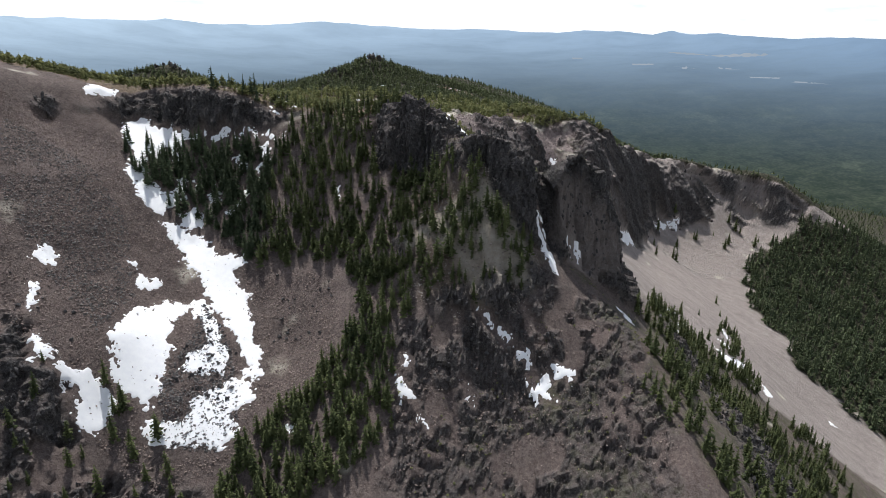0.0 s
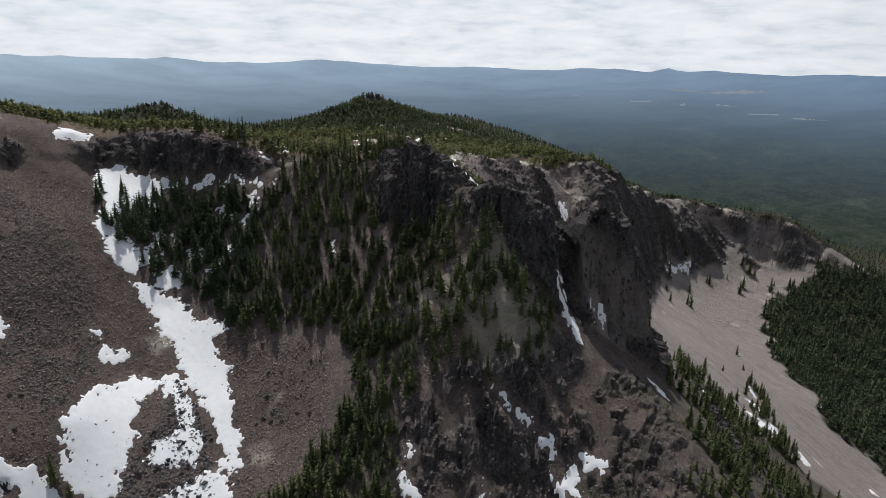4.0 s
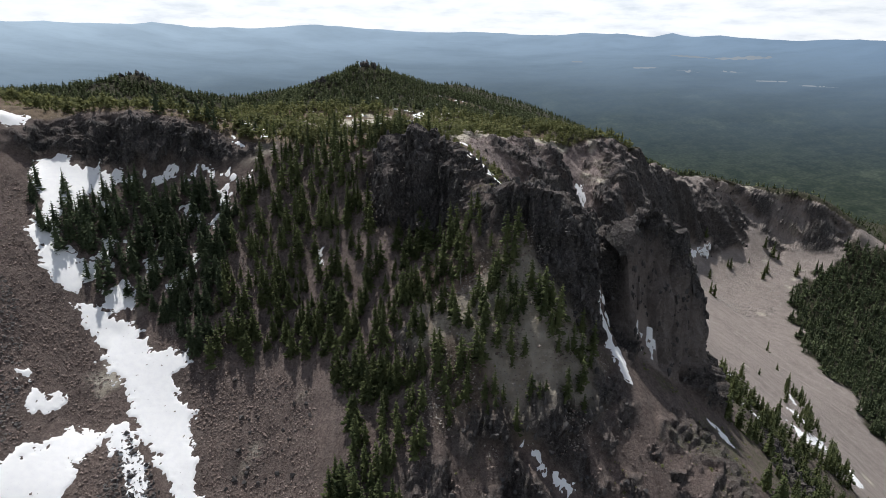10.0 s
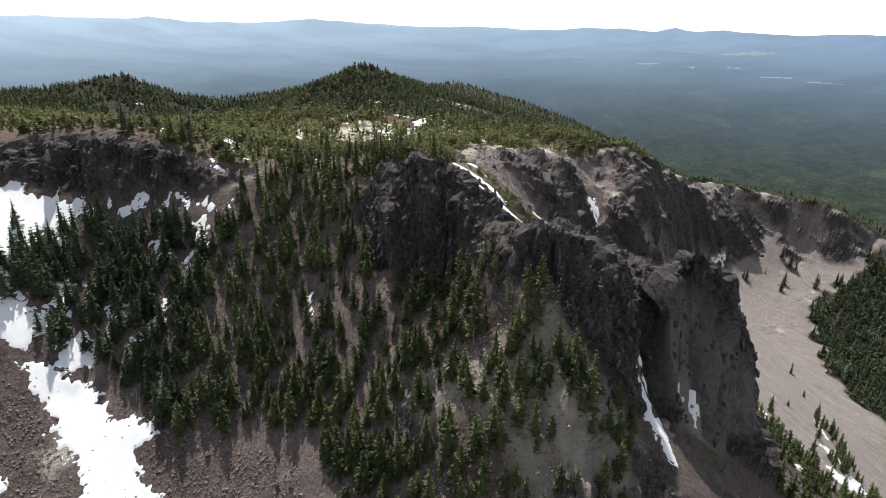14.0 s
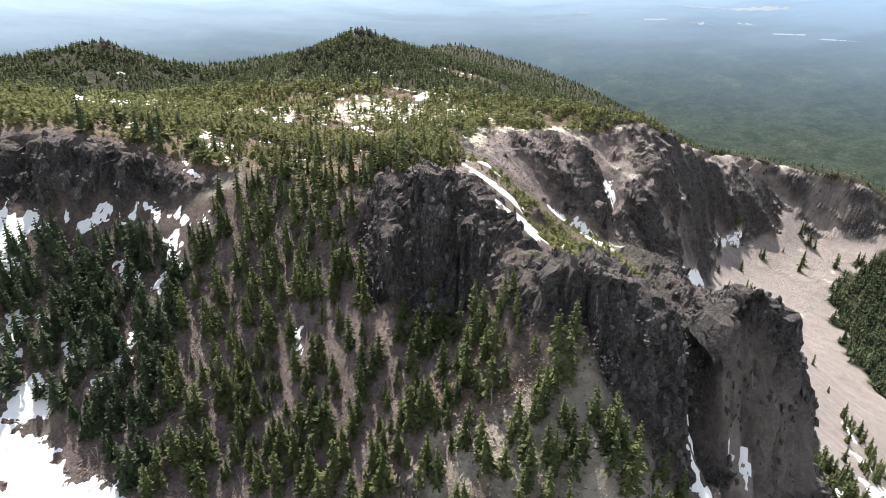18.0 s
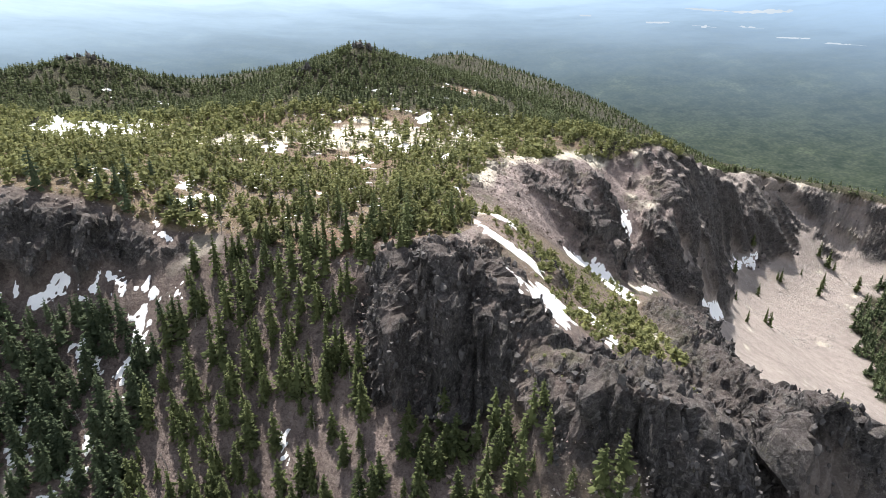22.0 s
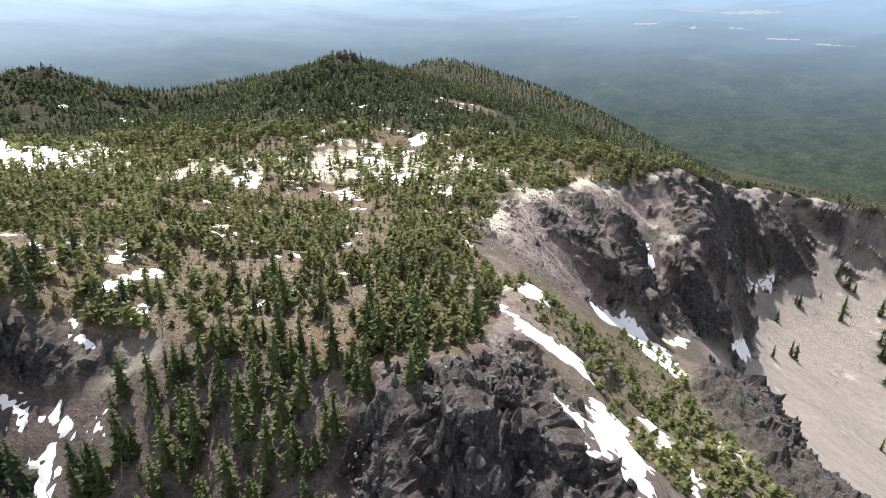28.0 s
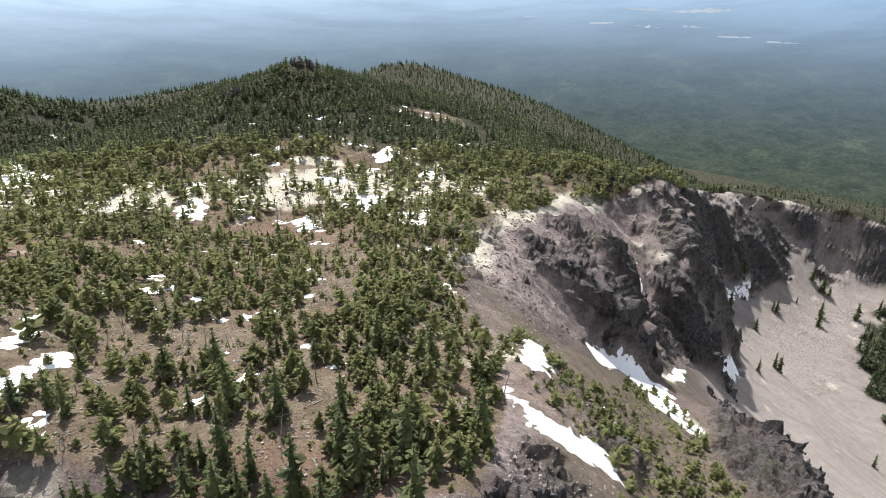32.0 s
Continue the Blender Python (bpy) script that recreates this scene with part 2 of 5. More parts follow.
def backdrop_material():
    """The far forested plain and its hills, with the blue air in front of them painted in as glow."""
    m, t = material("far_plain")
    pos = t.add("ShaderNodeNewGeometry").outputs["Position"]
    flat = t.add("ShaderNodeVectorMath", {0: pos, 1: (1.0, 1.0, 0.0)}, operation="MULTIPLY").outputs["Vector"]
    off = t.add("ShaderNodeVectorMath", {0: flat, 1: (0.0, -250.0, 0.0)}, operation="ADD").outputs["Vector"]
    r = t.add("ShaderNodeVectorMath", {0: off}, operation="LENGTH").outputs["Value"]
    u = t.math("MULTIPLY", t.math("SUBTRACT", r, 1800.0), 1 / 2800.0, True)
    patch = t.noise(flat, 0.0045, 6.0, 0.6)
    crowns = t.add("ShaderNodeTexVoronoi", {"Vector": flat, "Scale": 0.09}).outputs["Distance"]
    c = t.mix(t.ramp(patch, [(0.38, 0.0), (0.62, 1.0)]), (0.024, 0.032, 0.020), (0.050, 0.062, 0.034))
    c = t.mix(t.ramp(t.noise(flat, 0.02, 6.0, 0.65), [(0.40, 0.0), (0.60, 0.75)]), c, (0.072, 0.083, 0.055))
    c = t.mix(t.ramp(patch, [(0.60, 0.0), (0.66, 0.7)]), c, (0.105, 0.12, 0.075))
    # shaded gaps between the crowns, painted in as near-black green
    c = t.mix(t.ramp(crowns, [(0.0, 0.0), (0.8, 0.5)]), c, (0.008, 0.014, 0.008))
    # haze painted as blue emission, its share growing with distance
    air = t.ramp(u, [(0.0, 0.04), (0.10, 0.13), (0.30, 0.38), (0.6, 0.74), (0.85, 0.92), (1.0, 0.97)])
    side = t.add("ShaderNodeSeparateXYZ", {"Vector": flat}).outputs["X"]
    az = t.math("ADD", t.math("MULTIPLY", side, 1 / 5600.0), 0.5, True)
    # the painted haze is brighter on the left, towards the sun
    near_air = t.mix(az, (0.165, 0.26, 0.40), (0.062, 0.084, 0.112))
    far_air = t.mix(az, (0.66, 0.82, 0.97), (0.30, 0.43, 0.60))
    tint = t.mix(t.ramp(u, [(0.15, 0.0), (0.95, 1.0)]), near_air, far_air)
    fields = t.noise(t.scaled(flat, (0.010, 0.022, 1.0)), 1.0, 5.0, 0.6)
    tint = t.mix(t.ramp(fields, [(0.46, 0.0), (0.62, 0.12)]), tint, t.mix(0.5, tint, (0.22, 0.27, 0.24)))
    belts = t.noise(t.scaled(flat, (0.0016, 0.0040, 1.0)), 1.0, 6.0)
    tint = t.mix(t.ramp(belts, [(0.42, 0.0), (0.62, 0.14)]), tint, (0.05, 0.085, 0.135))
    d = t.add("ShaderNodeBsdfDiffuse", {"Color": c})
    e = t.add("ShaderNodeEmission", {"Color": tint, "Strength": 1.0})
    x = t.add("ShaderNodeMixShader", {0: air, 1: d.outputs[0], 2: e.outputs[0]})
    t.add("ShaderNodeOutputMaterial", {"Surface": x.outputs[0]})
    return m


def lake_material():
    m, t = material("far_lake")
    pos = t.add("ShaderNodeNewGeometry").outputs["Position"]
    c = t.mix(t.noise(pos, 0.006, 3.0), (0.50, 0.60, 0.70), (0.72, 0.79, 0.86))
    # the water's shine is painted: pale emission instead of reflected sky
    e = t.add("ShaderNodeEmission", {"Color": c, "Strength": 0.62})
    t.add("ShaderNodeOutputMaterial", {"Surface": e.outputs[0]})
    return m


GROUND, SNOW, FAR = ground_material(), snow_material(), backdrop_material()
FIR = leaf_material("fir_needles", (0.026, 0.041, 0.019), (0.170, 0.192, 0.078))
BASIN_FIR = leaf_material("basin_fir_needles", (0.028, 0.044, 0.026), (0.155, 0.185, 0.095))
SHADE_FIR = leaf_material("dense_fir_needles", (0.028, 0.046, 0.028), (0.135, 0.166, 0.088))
PINE = leaf_material("pine_needles", (0.060, 0.075, 0.033), (0.320, 0.325, 0.135), (0.15, 0.11, 0.06), 0.42)
HILL = leaf_material("hill_needles", (0.036, 0.052, 0.028), (0.180, 0.205, 0.098))
LAKE = lake_material()
BARK = wood_material("bark", (0.06, 0.045, 0.035), (0.14, 0.11, 0.085))
DEAD = wood_material("weathered_dead_wood", (0.20, 0.18, 0.16), (0.38, 0.35, 0.32))
LAVA = stone_material("dark_lava_stone", (0.030, 0.029, 0.030), (0.150, 0.140, 0.136))
PALE_STONE = stone_material("pale_stone", (0.24, 0.21, 0.19), (0.44, 0.40, 0.36))
RED_STONE = stone_material("reddish_stone", (0.085, 0.065, 0.060), (0.27, 0.215, 0.195))
TALUS_STONE = stone_material("talus_stone", (0.25, 0.222, 0.208), (0.52, 0.475, 0.44))
BROWN_STONE = stone_material("brown_stone", (0.105, 0.080, 0.071), (0.370, 0.295, 0.262))
GREY_STONE = stone_material("grey_stone", (0.060, 0.056, 0.055), (0.260, 0.240, 0.228))


# ---- land form ----
LINES = {}


def line(name, *places):
    """A break line of the mountain: a crest, foot, gully or fall line, as x, y, z along it."""
    LINES[name] = places


line("rim_west", (-520, 300, 520), (-430, 380, 492), (-370, 420, 474), (-325, 440, 462), (-292, 472, 452), (-268, 500, 450))
line("rim_south", (-268, 506, 450), (-237, 512, 446), (-202, 506, 447), (-165, 507, 440), (-137, 513, 434), (-112, 512, 434))
line("south_foot", (-250, 490, 425), (-233, 486, 423), (-200, 493, 420), (-173, 495, 419), (-150, 501, 421), (-125, 503, 427))
line("west_slope", (-286, 456, 432), (-243, 401, 403), (-234, 348, 367), (-211, 291, 334), (-196, 250, 296))
line("west_high", (-400, 350, 455), (-330, 330, 412), (-280, 280, 366), (-250, 240, 320))
line("gully", (-218, 470, 411), (-185, 446, 384), (-172, 408, 354), (-172, 366, 334), (-182, 322, 328), (-180, 284, 301), (-160, 235, 262))
line("chute", (-140, 478, 402), (-137, 465, 393), (-150, 432, 372), (-124, 372, 330), (-120, 352, 320), (-128, 290, 290))
line("fan", (-98, 420, 360), (-108, 395, 342), (-87, 347, 313), (-84, 290, 290), (-84, 230, 252))
line("wood_slope", (-95, 500, 430), (-86, 470, 408), (-76, 440, 383), (-66, 405, 360), (-55, 378, 350))
line("spur", (-42, 425, 392), (-48, 395, 366), (-52, 364, 341), (-44, 305, 314), (-36, 240, 278))
line("buttress_top", (-45, 483, 441), (-34, 467, 446), (-25, 461, 450), (-17, 459, 452), (-8, 457, 446), (0, 454, 435))
line("buttress_foot", (-54, 466, 416), (-47, 450, 410), (-38, 441, 404), (-22, 437, 403), (-6, 434, 406))
line("mid_face", (-8, 400, 388), (-2, 380, 379), (14, 374, 377), (12, 345, 338), (20, 298, 289), (24, 240, 252))
line("wall_top", (9, 430, 425), (20, 411, 431), (30, 405, 433), (40, 405, 430), (50, 405, 420), (58, 407, 412), (67, 410, 404))
line("wall_foot", (8, 399, 396), (20, 394, 402), (38, 391, 398), (52, 387, 378), (66, 386, 362))
line("pillar_top", (82, 415, 409), (89, 418, 416), (98, 418, 414), (108, 423, 404))
line("rubble", (22, 373, 383), (35, 370, 383), (50, 362, 358))
line("notch", (76, 398, 362), (77, 408, 384), (77, 418, 395), (78, 436, 391))
line("pillar_foot", (81, 402, 361), (90, 404, 357), (106, 406, 345), (124, 411, 330), (138, 432, 316))
line("low_face", (70, 376, 359), (48, 340, 336), (58, 314, 303), (66, 300, 296), (60, 240, 262))
line("low_face_east", (100, 380, 338), (107, 316, 312), (108, 260, 285))
line("east_spur", (196, 533, 264), (176, 450, 280), (156, 378, 294), (144, 325, 306), (132, 270, 300), (120, 200, 280))
line("spur_foot", (250, 605, 214), (255, 520, 210), (246, 440, 208), (250, 360, 196), (262, 260, 180))
line("saddle_back", (15, 454, 427), (38, 442, 411), (60, 452, 393), (92, 450, 386))
line("edge_top", (116, 444, 393), (113, 470, 383), (113, 522, 368), (127, 566, 353), (138, 602, 343), (134, 626, 335), (150, 652, 310))
line("edge_foot", (138, 450, 312), (150, 500, 300), (164, 550, 284), (185, 600, 266), (200, 650, 258))
line("shelf", (20, 488, 415), (50, 528, 388), (83, 566, 365), (100, 610, 352), (118, 650, 330), (150, 694, 308), (185, 740, 278))
line("shelf_high", (8, 502, 427), (7, 549, 427), (20, 592, 406), (40, 640, 388), (76, 668, 356), (104, 676, 334))
line("shelf_mid", (40, 560, 391), (60, 592, 374), (75, 622, 360), (92, 655, 342))
line("rim_east", (-22, 478, 444), (-8, 520, 434), (-4, 568, 424), (-10, 614, 417), (0, 650, 415), (14, 690, 412), (50, 760, 396), (93, 810, 384), (130, 836, 379), (177, 852, 382))
line("bowl_high", (18, 640, 409), (40, 692, 403), (61, 684, 395), (73, 678, 385), (88, 676, 368), (102, 674, 355))
line("bowl_mid", (104, 790, 376), (128, 818, 368), (152, 816, 351), (143, 786, 337), (146, 776, 326), (145, 762, 312), (156, 744, 302), (176, 752, 286))
line("bowl_foot", (190, 748, 275), (208, 760, 262), (228, 786, 243), (250, 806, 231), (268, 824, 223), (300, 900, 212), (340, 992, 202), (384, 1030, 190), (430, 1044, 190), (480, 1050, 178), (534, 1040, 166), (560, 1000, 160))
line("rim_far", (200, 868, 378), (224, 881, 365), (262, 946, 340), (300, 1020, 324), (330, 1054, 308), (390, 1107, 284), (413, 1110, 281), (509, 1127, 257), (545, 1096, 253), (589, 1062, 245), (640, 1030, 215), (720, 1010, 168))
line("talus", (350, 880, 174), (310, 740, 186), (300, 650, 192), (304, 562, 181), (326, 475, 157), (350, 380, 130))
line("talus_low", (500, 960, 152), (480, 904, 134), (409, 874, 142), (396, 663, 138), (395, 589, 120), (420, 480, 92))
line("basin", (560, 840, 118), (540, 690, 96), (560, 560, 60), (600, 400, 20))
line("basin_east", (720, 980, 150), (760, 800, 80), (800, 600, 30))
line("plateau", (-103, 533, 431), (-115, 552, 430), (-60, 610, 420), (-101, 675, 407), (-71, 729, 402), (-48, 811, 400), (0, 840, 396), (90, 870, 388))
line("plateau_west", (-290, 540, 452), (-230, 570, 443), (-164, 673, 420), (-200, 760, 405), (-282, 841, 398))
line("west_wood", (-560, 520, 478), (-450, 640, 446), (-420, 760, 412), (-390, 860, 398), (-340, 960, 390), (-318, 1040, 387))
line("west_hill", (-760, 1080, 396), (-640, 1085, 410), (-540, 1090, 421), (-464, 1098, 432), (-415, 1090, 414), (-360, 1085, 388))
line("west_hill_front", (-480, 1040, 416), (-500, 960, 402))
line("summit", (-305, 1085, 382), (-262, 1075, 396), (-215, 1050, 414), (-172, 1010, 431), (-145, 1042, 441), (-112, 1068, 452), (-72, 1076, 438), (-20, 1092, 422), (50, 1110, 402), (120, 1115, 382), (180, 1110, 360), (240, 1110, 336))
line("summit_front", (-110, 880, 407), (-110, 960, 420), (-112, 1020, 435))
line("second_top", (-60, 1600, 372), (0, 1640, 381), (60, 1640, 372), (120, 1620, 358), (180, 1600, 337), (240, 1590, 318), (300, 1560, 300), (370, 1500, 272), (430, 1450, 246), (520, 1400, 212))
line("between", (0, 1250, 396), (60, 1350, 374), (0, 1450, 372))
line("east_flank", (160, 985, 366), (230, 1010, 340), (330, 1130, 290), (460, 1250, 232), (650, 1300, 130), (820, 1250, 60))
line("back_slope", (-700, 1500, 200), (-300, 1560, 270), (0, 1780, 290), (300, 1720, 215), (600, 1600, 70))
line("valley_front", (-500, 120, 320), (-200, 80, 190), (0, 60, 170), (200, 60, 160), (400, 150, 90))
line("far_wall_foot", (276, 868, 232), (300, 922, 226), (330, 975, 214), (380, 1036, 206), (440, 1060, 212), (500, 1084, 206), (545, 1058, 190), (590, 1034, 186))
line("buttress_face", (-36, 448, 423), (-22, 445, 429), (-9, 443, 432), (4, 440, 425))
line("bowl_rib", (64, 742, 394), (82, 732, 391), (97, 727, 388), (105, 730, 368), (111, 722, 350), (117, 711, 332))
line("dark_rib", (184, 862, 383), (188, 830, 362), (187, 790, 341), (172, 772, 323), (192, 766, 292))
line("dark_rib_east", (224, 879, 364), (236, 850, 322), (241, 832, 295), (252, 824, 258))
line("far_wall", (275, 934, 299), (330, 1010, 262), (400, 1072, 244), (438, 1069, 229))
line("back_ridge", (-400, 1380, 325), (-340, 1370, 360), (-300, 1370, 381), (-250, 1360, 389), (-190, 1300, 405), (-140, 1220, 425), (-115, 1140, 439))
line("flank", (120, 905, 389), (178, 905, 371), (180, 960, 367))
line("streak", (63, 400, 394), (66, 399, 377), (71, 390, 364), (76, 379, 353), (80, 366, 345))
PLAIN = 0.0


def lay_breaks(step=22.0):
    """Points along the break lines, for the smooth surface that passes through them."""
    pts = []
    for line in LINES.values():
        for a, b in zip(line, line[1:]):
            a, b = np.array(a, float), np.array(b, float)
            n = max(1, int(round(np.hypot(*(b - a)[:2]) / step)))
            pts += [a + (b - a) * k / n for k in range(n)]
        pts.append(np.array(line[-1], float))
    for k in range(40):
        a = 2 * math.pi * k / 40
        pts.append(np.array([120 + 1950 * math.cos(a), 700 + 1950 * math.sin(a), PLAIN]))
    pts = np.array(pts)
    keep = []
    for p in pts:
        if all(abs(p[0] - q[0]) + abs(p[1] - q[1]) > 3 for q in keep):
            keep.append(p)
    return np.array(keep)


KNOTS = lay_breaks()


def solve_surface():
    n, c = len(KNOTS), KNOTS[:, :2]
    k = -np.hypot(c[:, None, 0] - c[None, :, 0], c[:, None, 1] - c[None, :, 1])
    p = np.c_[np.ones(n), c / 1000]
    a = np.zeros((n + 3, n + 3))
    a[:n, :n], a[:n, n:], a[n:, :n] = k - np.eye(n) * 0.6, p, p.T
    return np.linalg.solve(a, np.r_[KNOTS[:, 2], 0, 0, 0])


WEIGHTS = solve_surface()


def base_height(x, y):
    """The smooth land surface at plan places."""
    x, y = np.asarray(x, float).ravel(), np.asarray(y, float).ravel()
    out = np.empty(len(x))
    for s in range(0, len(x), 8192):
        xs, ys = x[s:s + 8192], y[s:s + 8192]
        k = -np.sqrt((xs[:, None] - KNOTS[None, :, 0]) ** 2 + (ys[:, None] - KNOTS[None, :, 1]) ** 2)
        out[s:s + 8192] = k @ WEIGHTS[:-3] + WEIGHTS[-3] + (xs * WEIGHTS[-2] + ys * WEIGHTS[-1]) / 1000
    far = np.clip((np.hypot(x - 120, y - 700) - 1500) / 400, 0, 1)
    return out * (1 - far) + PLAIN * far
# ---- end land form ----


# ---- old snow: outlines in plan ----
PATCHES = []


def snow_patch(*outline):
    PATCHES.append(list(outline))


snow_patch((-248, 489), (-233, 492), (-221, 488), (-199, 490), (-203, 476), (-211, 478), (-215, 461), (-222, 469), (-219, 453), (-212, 438), (-196, 436), (-191, 430), (-195, 418), (-202, 417), (-212, 424), (-224, 436), (-229, 459), (-239, 467))
snow_patch((-280, 489), (-274, 504), (-260, 510), (-260, 504), (-274, 489))
snow_patch((-76, 444), (-74, 442), (-74, 437), (-77, 439))
snow_patch((-142, 518), (-138, 515), (-135, 511), (-138, 513))
snow_patch((-127, 524), (-123, 527), (-121, 520), (-125, 519))
snow_patch((-137, 513), (-132, 511), (-132, 510), (-135, 510))
snow_patch((-137, 529), (-137, 544), (-129, 555), (-127, 549), (-133, 542), (-135, 530))
snow_patch((-184, 429), (-177, 431), (-170, 421), (-175, 417), (-180, 420))
snow_patch((-5, 530), (-2, 528), (1, 525), (5, 520), (10, 519), (17, 520), (24, 522), (20, 515), (12, 509), (7, 509), (2, 512), (-1, 514), (-5, 519))
snow_patch((4, 550), (15, 587), (21, 588), (18, 567), (10, 548), (5, 546))
snow_patch((62, 645), (68, 651), (75, 655), (81, 658), (88, 663), (92, 661), (97, 656), (102, 652), (109, 649), (91, 598), (92, 584), (89, 587), (86, 595), (80, 602), (81, 622), (84, 653), (72, 639), (63, 628), (62, 636))
snow_patch((128, 680), (136, 690), (149, 702), (135, 680), (126, 672))
snow_patch((0, 475), (1, 475), (3, 471), (1, 467))
snow_patch((5, 471), (7, 460), (18, 497), (23, 502), (26, 500), (28, 494), (24, 475), (27, 476), (26, 468), (21, 453), (19, 452), (16, 452), (14, 454), (17, 466), (16, 471), (10, 461), (8, 462), (4, 458))
snow_patch((41, 514), (44, 516), (47, 510), (49, 506), (44, 490), (41, 483), (42, 494), (42, 503), (39, 508))
snow_patch((42, 481), (45, 483), (48, 488), (45, 479), (41, 470), (40, 472))
snow_patch((38, 566), (41, 570), (40, 559), (37, 560))
snow_patch((-13, 626), (-9, 618), (-7, 611), (-10, 612))
snow_patch((-175, 495), (-173, 497), (-170, 496), (-167, 494), (-168, 493), (-172, 492), (-174, 491))
snow_patch((-162, 491), (-160, 493), (-157, 496), (-159, 494), (-160, 492))
snow_patch((-156, 498), (-154, 499), (-150, 499), (-147, 497), (-146, 494), (-148, 493), (-150, 494), (-153, 497), (-155, 498))
snow_patch((-141, 495), (-138, 496), (-138, 497), (-137, 495), (-134, 494), (-132, 491), (-134, 490), (-137, 492), (-140, 494))
snow_patch((-128, 494), (-125, 493), (-123, 490), (-124, 490), (-127, 493))
snow_patch((-142, 485), (-140, 487), (-138, 486), (-137, 488), (-134, 486), (-133, 483), (-135, 484), (-137, 482), (-140, 483))
snow_patch((-138, 480), (-136, 480), (-133, 482), (-132, 479), (-133, 476), (-135, 476), (-136, 474), (-137, 477))
snow_patch((-138, 472), (-136, 472), (-136, 470), (-137, 467), (-137, 463), (-135, 460), (-137, 460), (-139, 463), (-142, 465), (-142, 466), (-140, 468))
snow_patch((-160, 476), (-157, 476), (-154, 474), (-153, 472), (-154, 469), (-156, 471), (-158, 473))
snow_patch((-152, 471), (-151, 473), (-148, 470), (-148, 469), (-151, 469))
snow_patch((-214, 487), (-208, 487), (-200, 488), (-192, 488), (-190, 487), (-194, 486), (-200, 486), (-201, 479), (-204, 476), (-208, 473))
snow_patch((-188, 492), (-186, 492), (-184, 489), (-185, 488))
snow_patch((-180, 489), (-176, 491), (-175, 496), (-172, 496), (-172, 493), (-176, 489), (-178, 485))
snow_patch((-205, 472), (-201, 470), (-199, 465), (-200, 464), (-203, 467))
snow_patch((-159, 476), (-156, 477), (-154, 473), (-151, 469), (-151, 464), (-154, 469), (-157, 473))
snow_patch((-194, 450), (-192, 453), (-189, 447), (-186, 440), (-188, 436), (-191, 434), (-194, 440), (-192, 444))
snow_patch((-184, 453), (-182, 454), (-180, 450), (-181, 447))
snow_patch((-171, 442), (-170, 446), (-171, 453), (-170, 454), (-168, 449), (-167, 453), (-164, 449), (-161, 444), (-161, 439), (-163, 437), (-166, 438))
snow_patch((-149, 436), (-146, 438), (-144, 441), (-146, 445), (-144, 448), (-143, 446), (-144, 442), (-143, 439), (-146, 436))
snow_patch((-156, 432), (-153, 430), (-151, 432), (-151, 429), (-153, 429))
snow_patch((89, 404), (91, 404), (93, 403), (96, 401), (94, 401), (92, 403))
snow_patch((-401, 846), (-398, 866), (-409, 909), (-392, 901), (-368, 882), (-349, 884), (-330, 878), (-361, 961), (-319, 904), (-287, 862), (-270, 852), (-271, 836), (-286, 836), (-284, 804), (-277, 757), (-292, 755), (-313, 770), (-292, 716), (-327, 753), (-351, 771))
snow_patch((-158, 754), (-156, 781), (-144, 767), (-140, 741), (-148, 737))
snow_patch((-80, 824), (-64, 831), (-61, 818), (-74, 812))
snow_patch((-43, 875), (-24, 902), (-28, 868), (-39, 861))
snow_patch((-61, 787), (-39, 787), (-30, 772), (-46, 749), (-60, 765))
snow_patch((-22, 745), (-9, 742), (-15, 708), (-26, 714))
snow_patch((-90, 738), (-80, 752), (-73, 727), (-83, 722))
snow_patch((-136, 833), (-131, 832), (-131, 821))
snow_patch((-10, 844), (6, 855), (10, 840), (-5, 827))
snow_patch((-146, 556), (-146, 569), (-148, 583), (-142, 562), (-142, 553))
snow_patch((-192, 760), (-188, 769), (-182, 751), (-185, 742))
snow_patch((352, 990), (364, 1005), (390, 1027), (410, 1033), (411, 1030), (390, 1022), (366, 999), (354, 984))
snow_patch((222, 782), (232, 788), (243, 795), (256, 801), (266, 812), (271, 824), (258, 817), (246, 804), (230, 795))
snow_patch((140, 787), (147, 790), (148, 778), (149, 765), (143, 762), (140, 774))
snow_patch((408, 1036), (417, 1040), (412, 1034))
snow_patch((64, 400), (67, 400), (70, 394), (75, 382), (77, 372), (73, 372), (69, 384), (65, 392))
snow_patch((-190, 323), (-189, 327), (-185, 341), (-179, 348), (-175, 361), (-170, 356), (-166, 360), (-161, 357), (-165, 350), (-167, 344), (-162, 339), (-164, 333), (-158, 328), (-160, 320), (-159, 314), (-160, 308), (-158, 303), (-160, 297), (-157, 294), (-161, 293), (-167, 297), (-176, 296), (-181, 301), (-182, 310), (-187, 315))
snow_patch((-159, 365), (-153, 366), (-147, 358), (-140, 351), (-136, 344), (-130, 336), (-129, 329), (-128, 320), (-134, 322), (-138, 318), (-144, 317), (-150, 317), (-149, 324), (-144, 330), (-143, 338), (-143, 345), (-150, 352), (-156, 356))
snow_patch((-196, 414), (-189, 416), (-178, 415), (-167, 412), (-154, 401), (-142, 398), (-136, 398), (-134, 395), (-140, 389), (-134, 381), (-127, 375), (-126, 367), (-119, 357), (-116, 350), (-117, 345), (-109, 337), (-108, 328), (-105, 324), (-109, 318), (-115, 320), (-114, 327), (-119, 333), (-120, 340), (-128, 343), (-133, 352), (-140, 360), (-146, 364), (-153, 375), (-164, 386), (-174, 395), (-185, 405))
snow_patch((-187, 425), (-178, 432), (-170, 424), (-174, 419), (-182, 419))
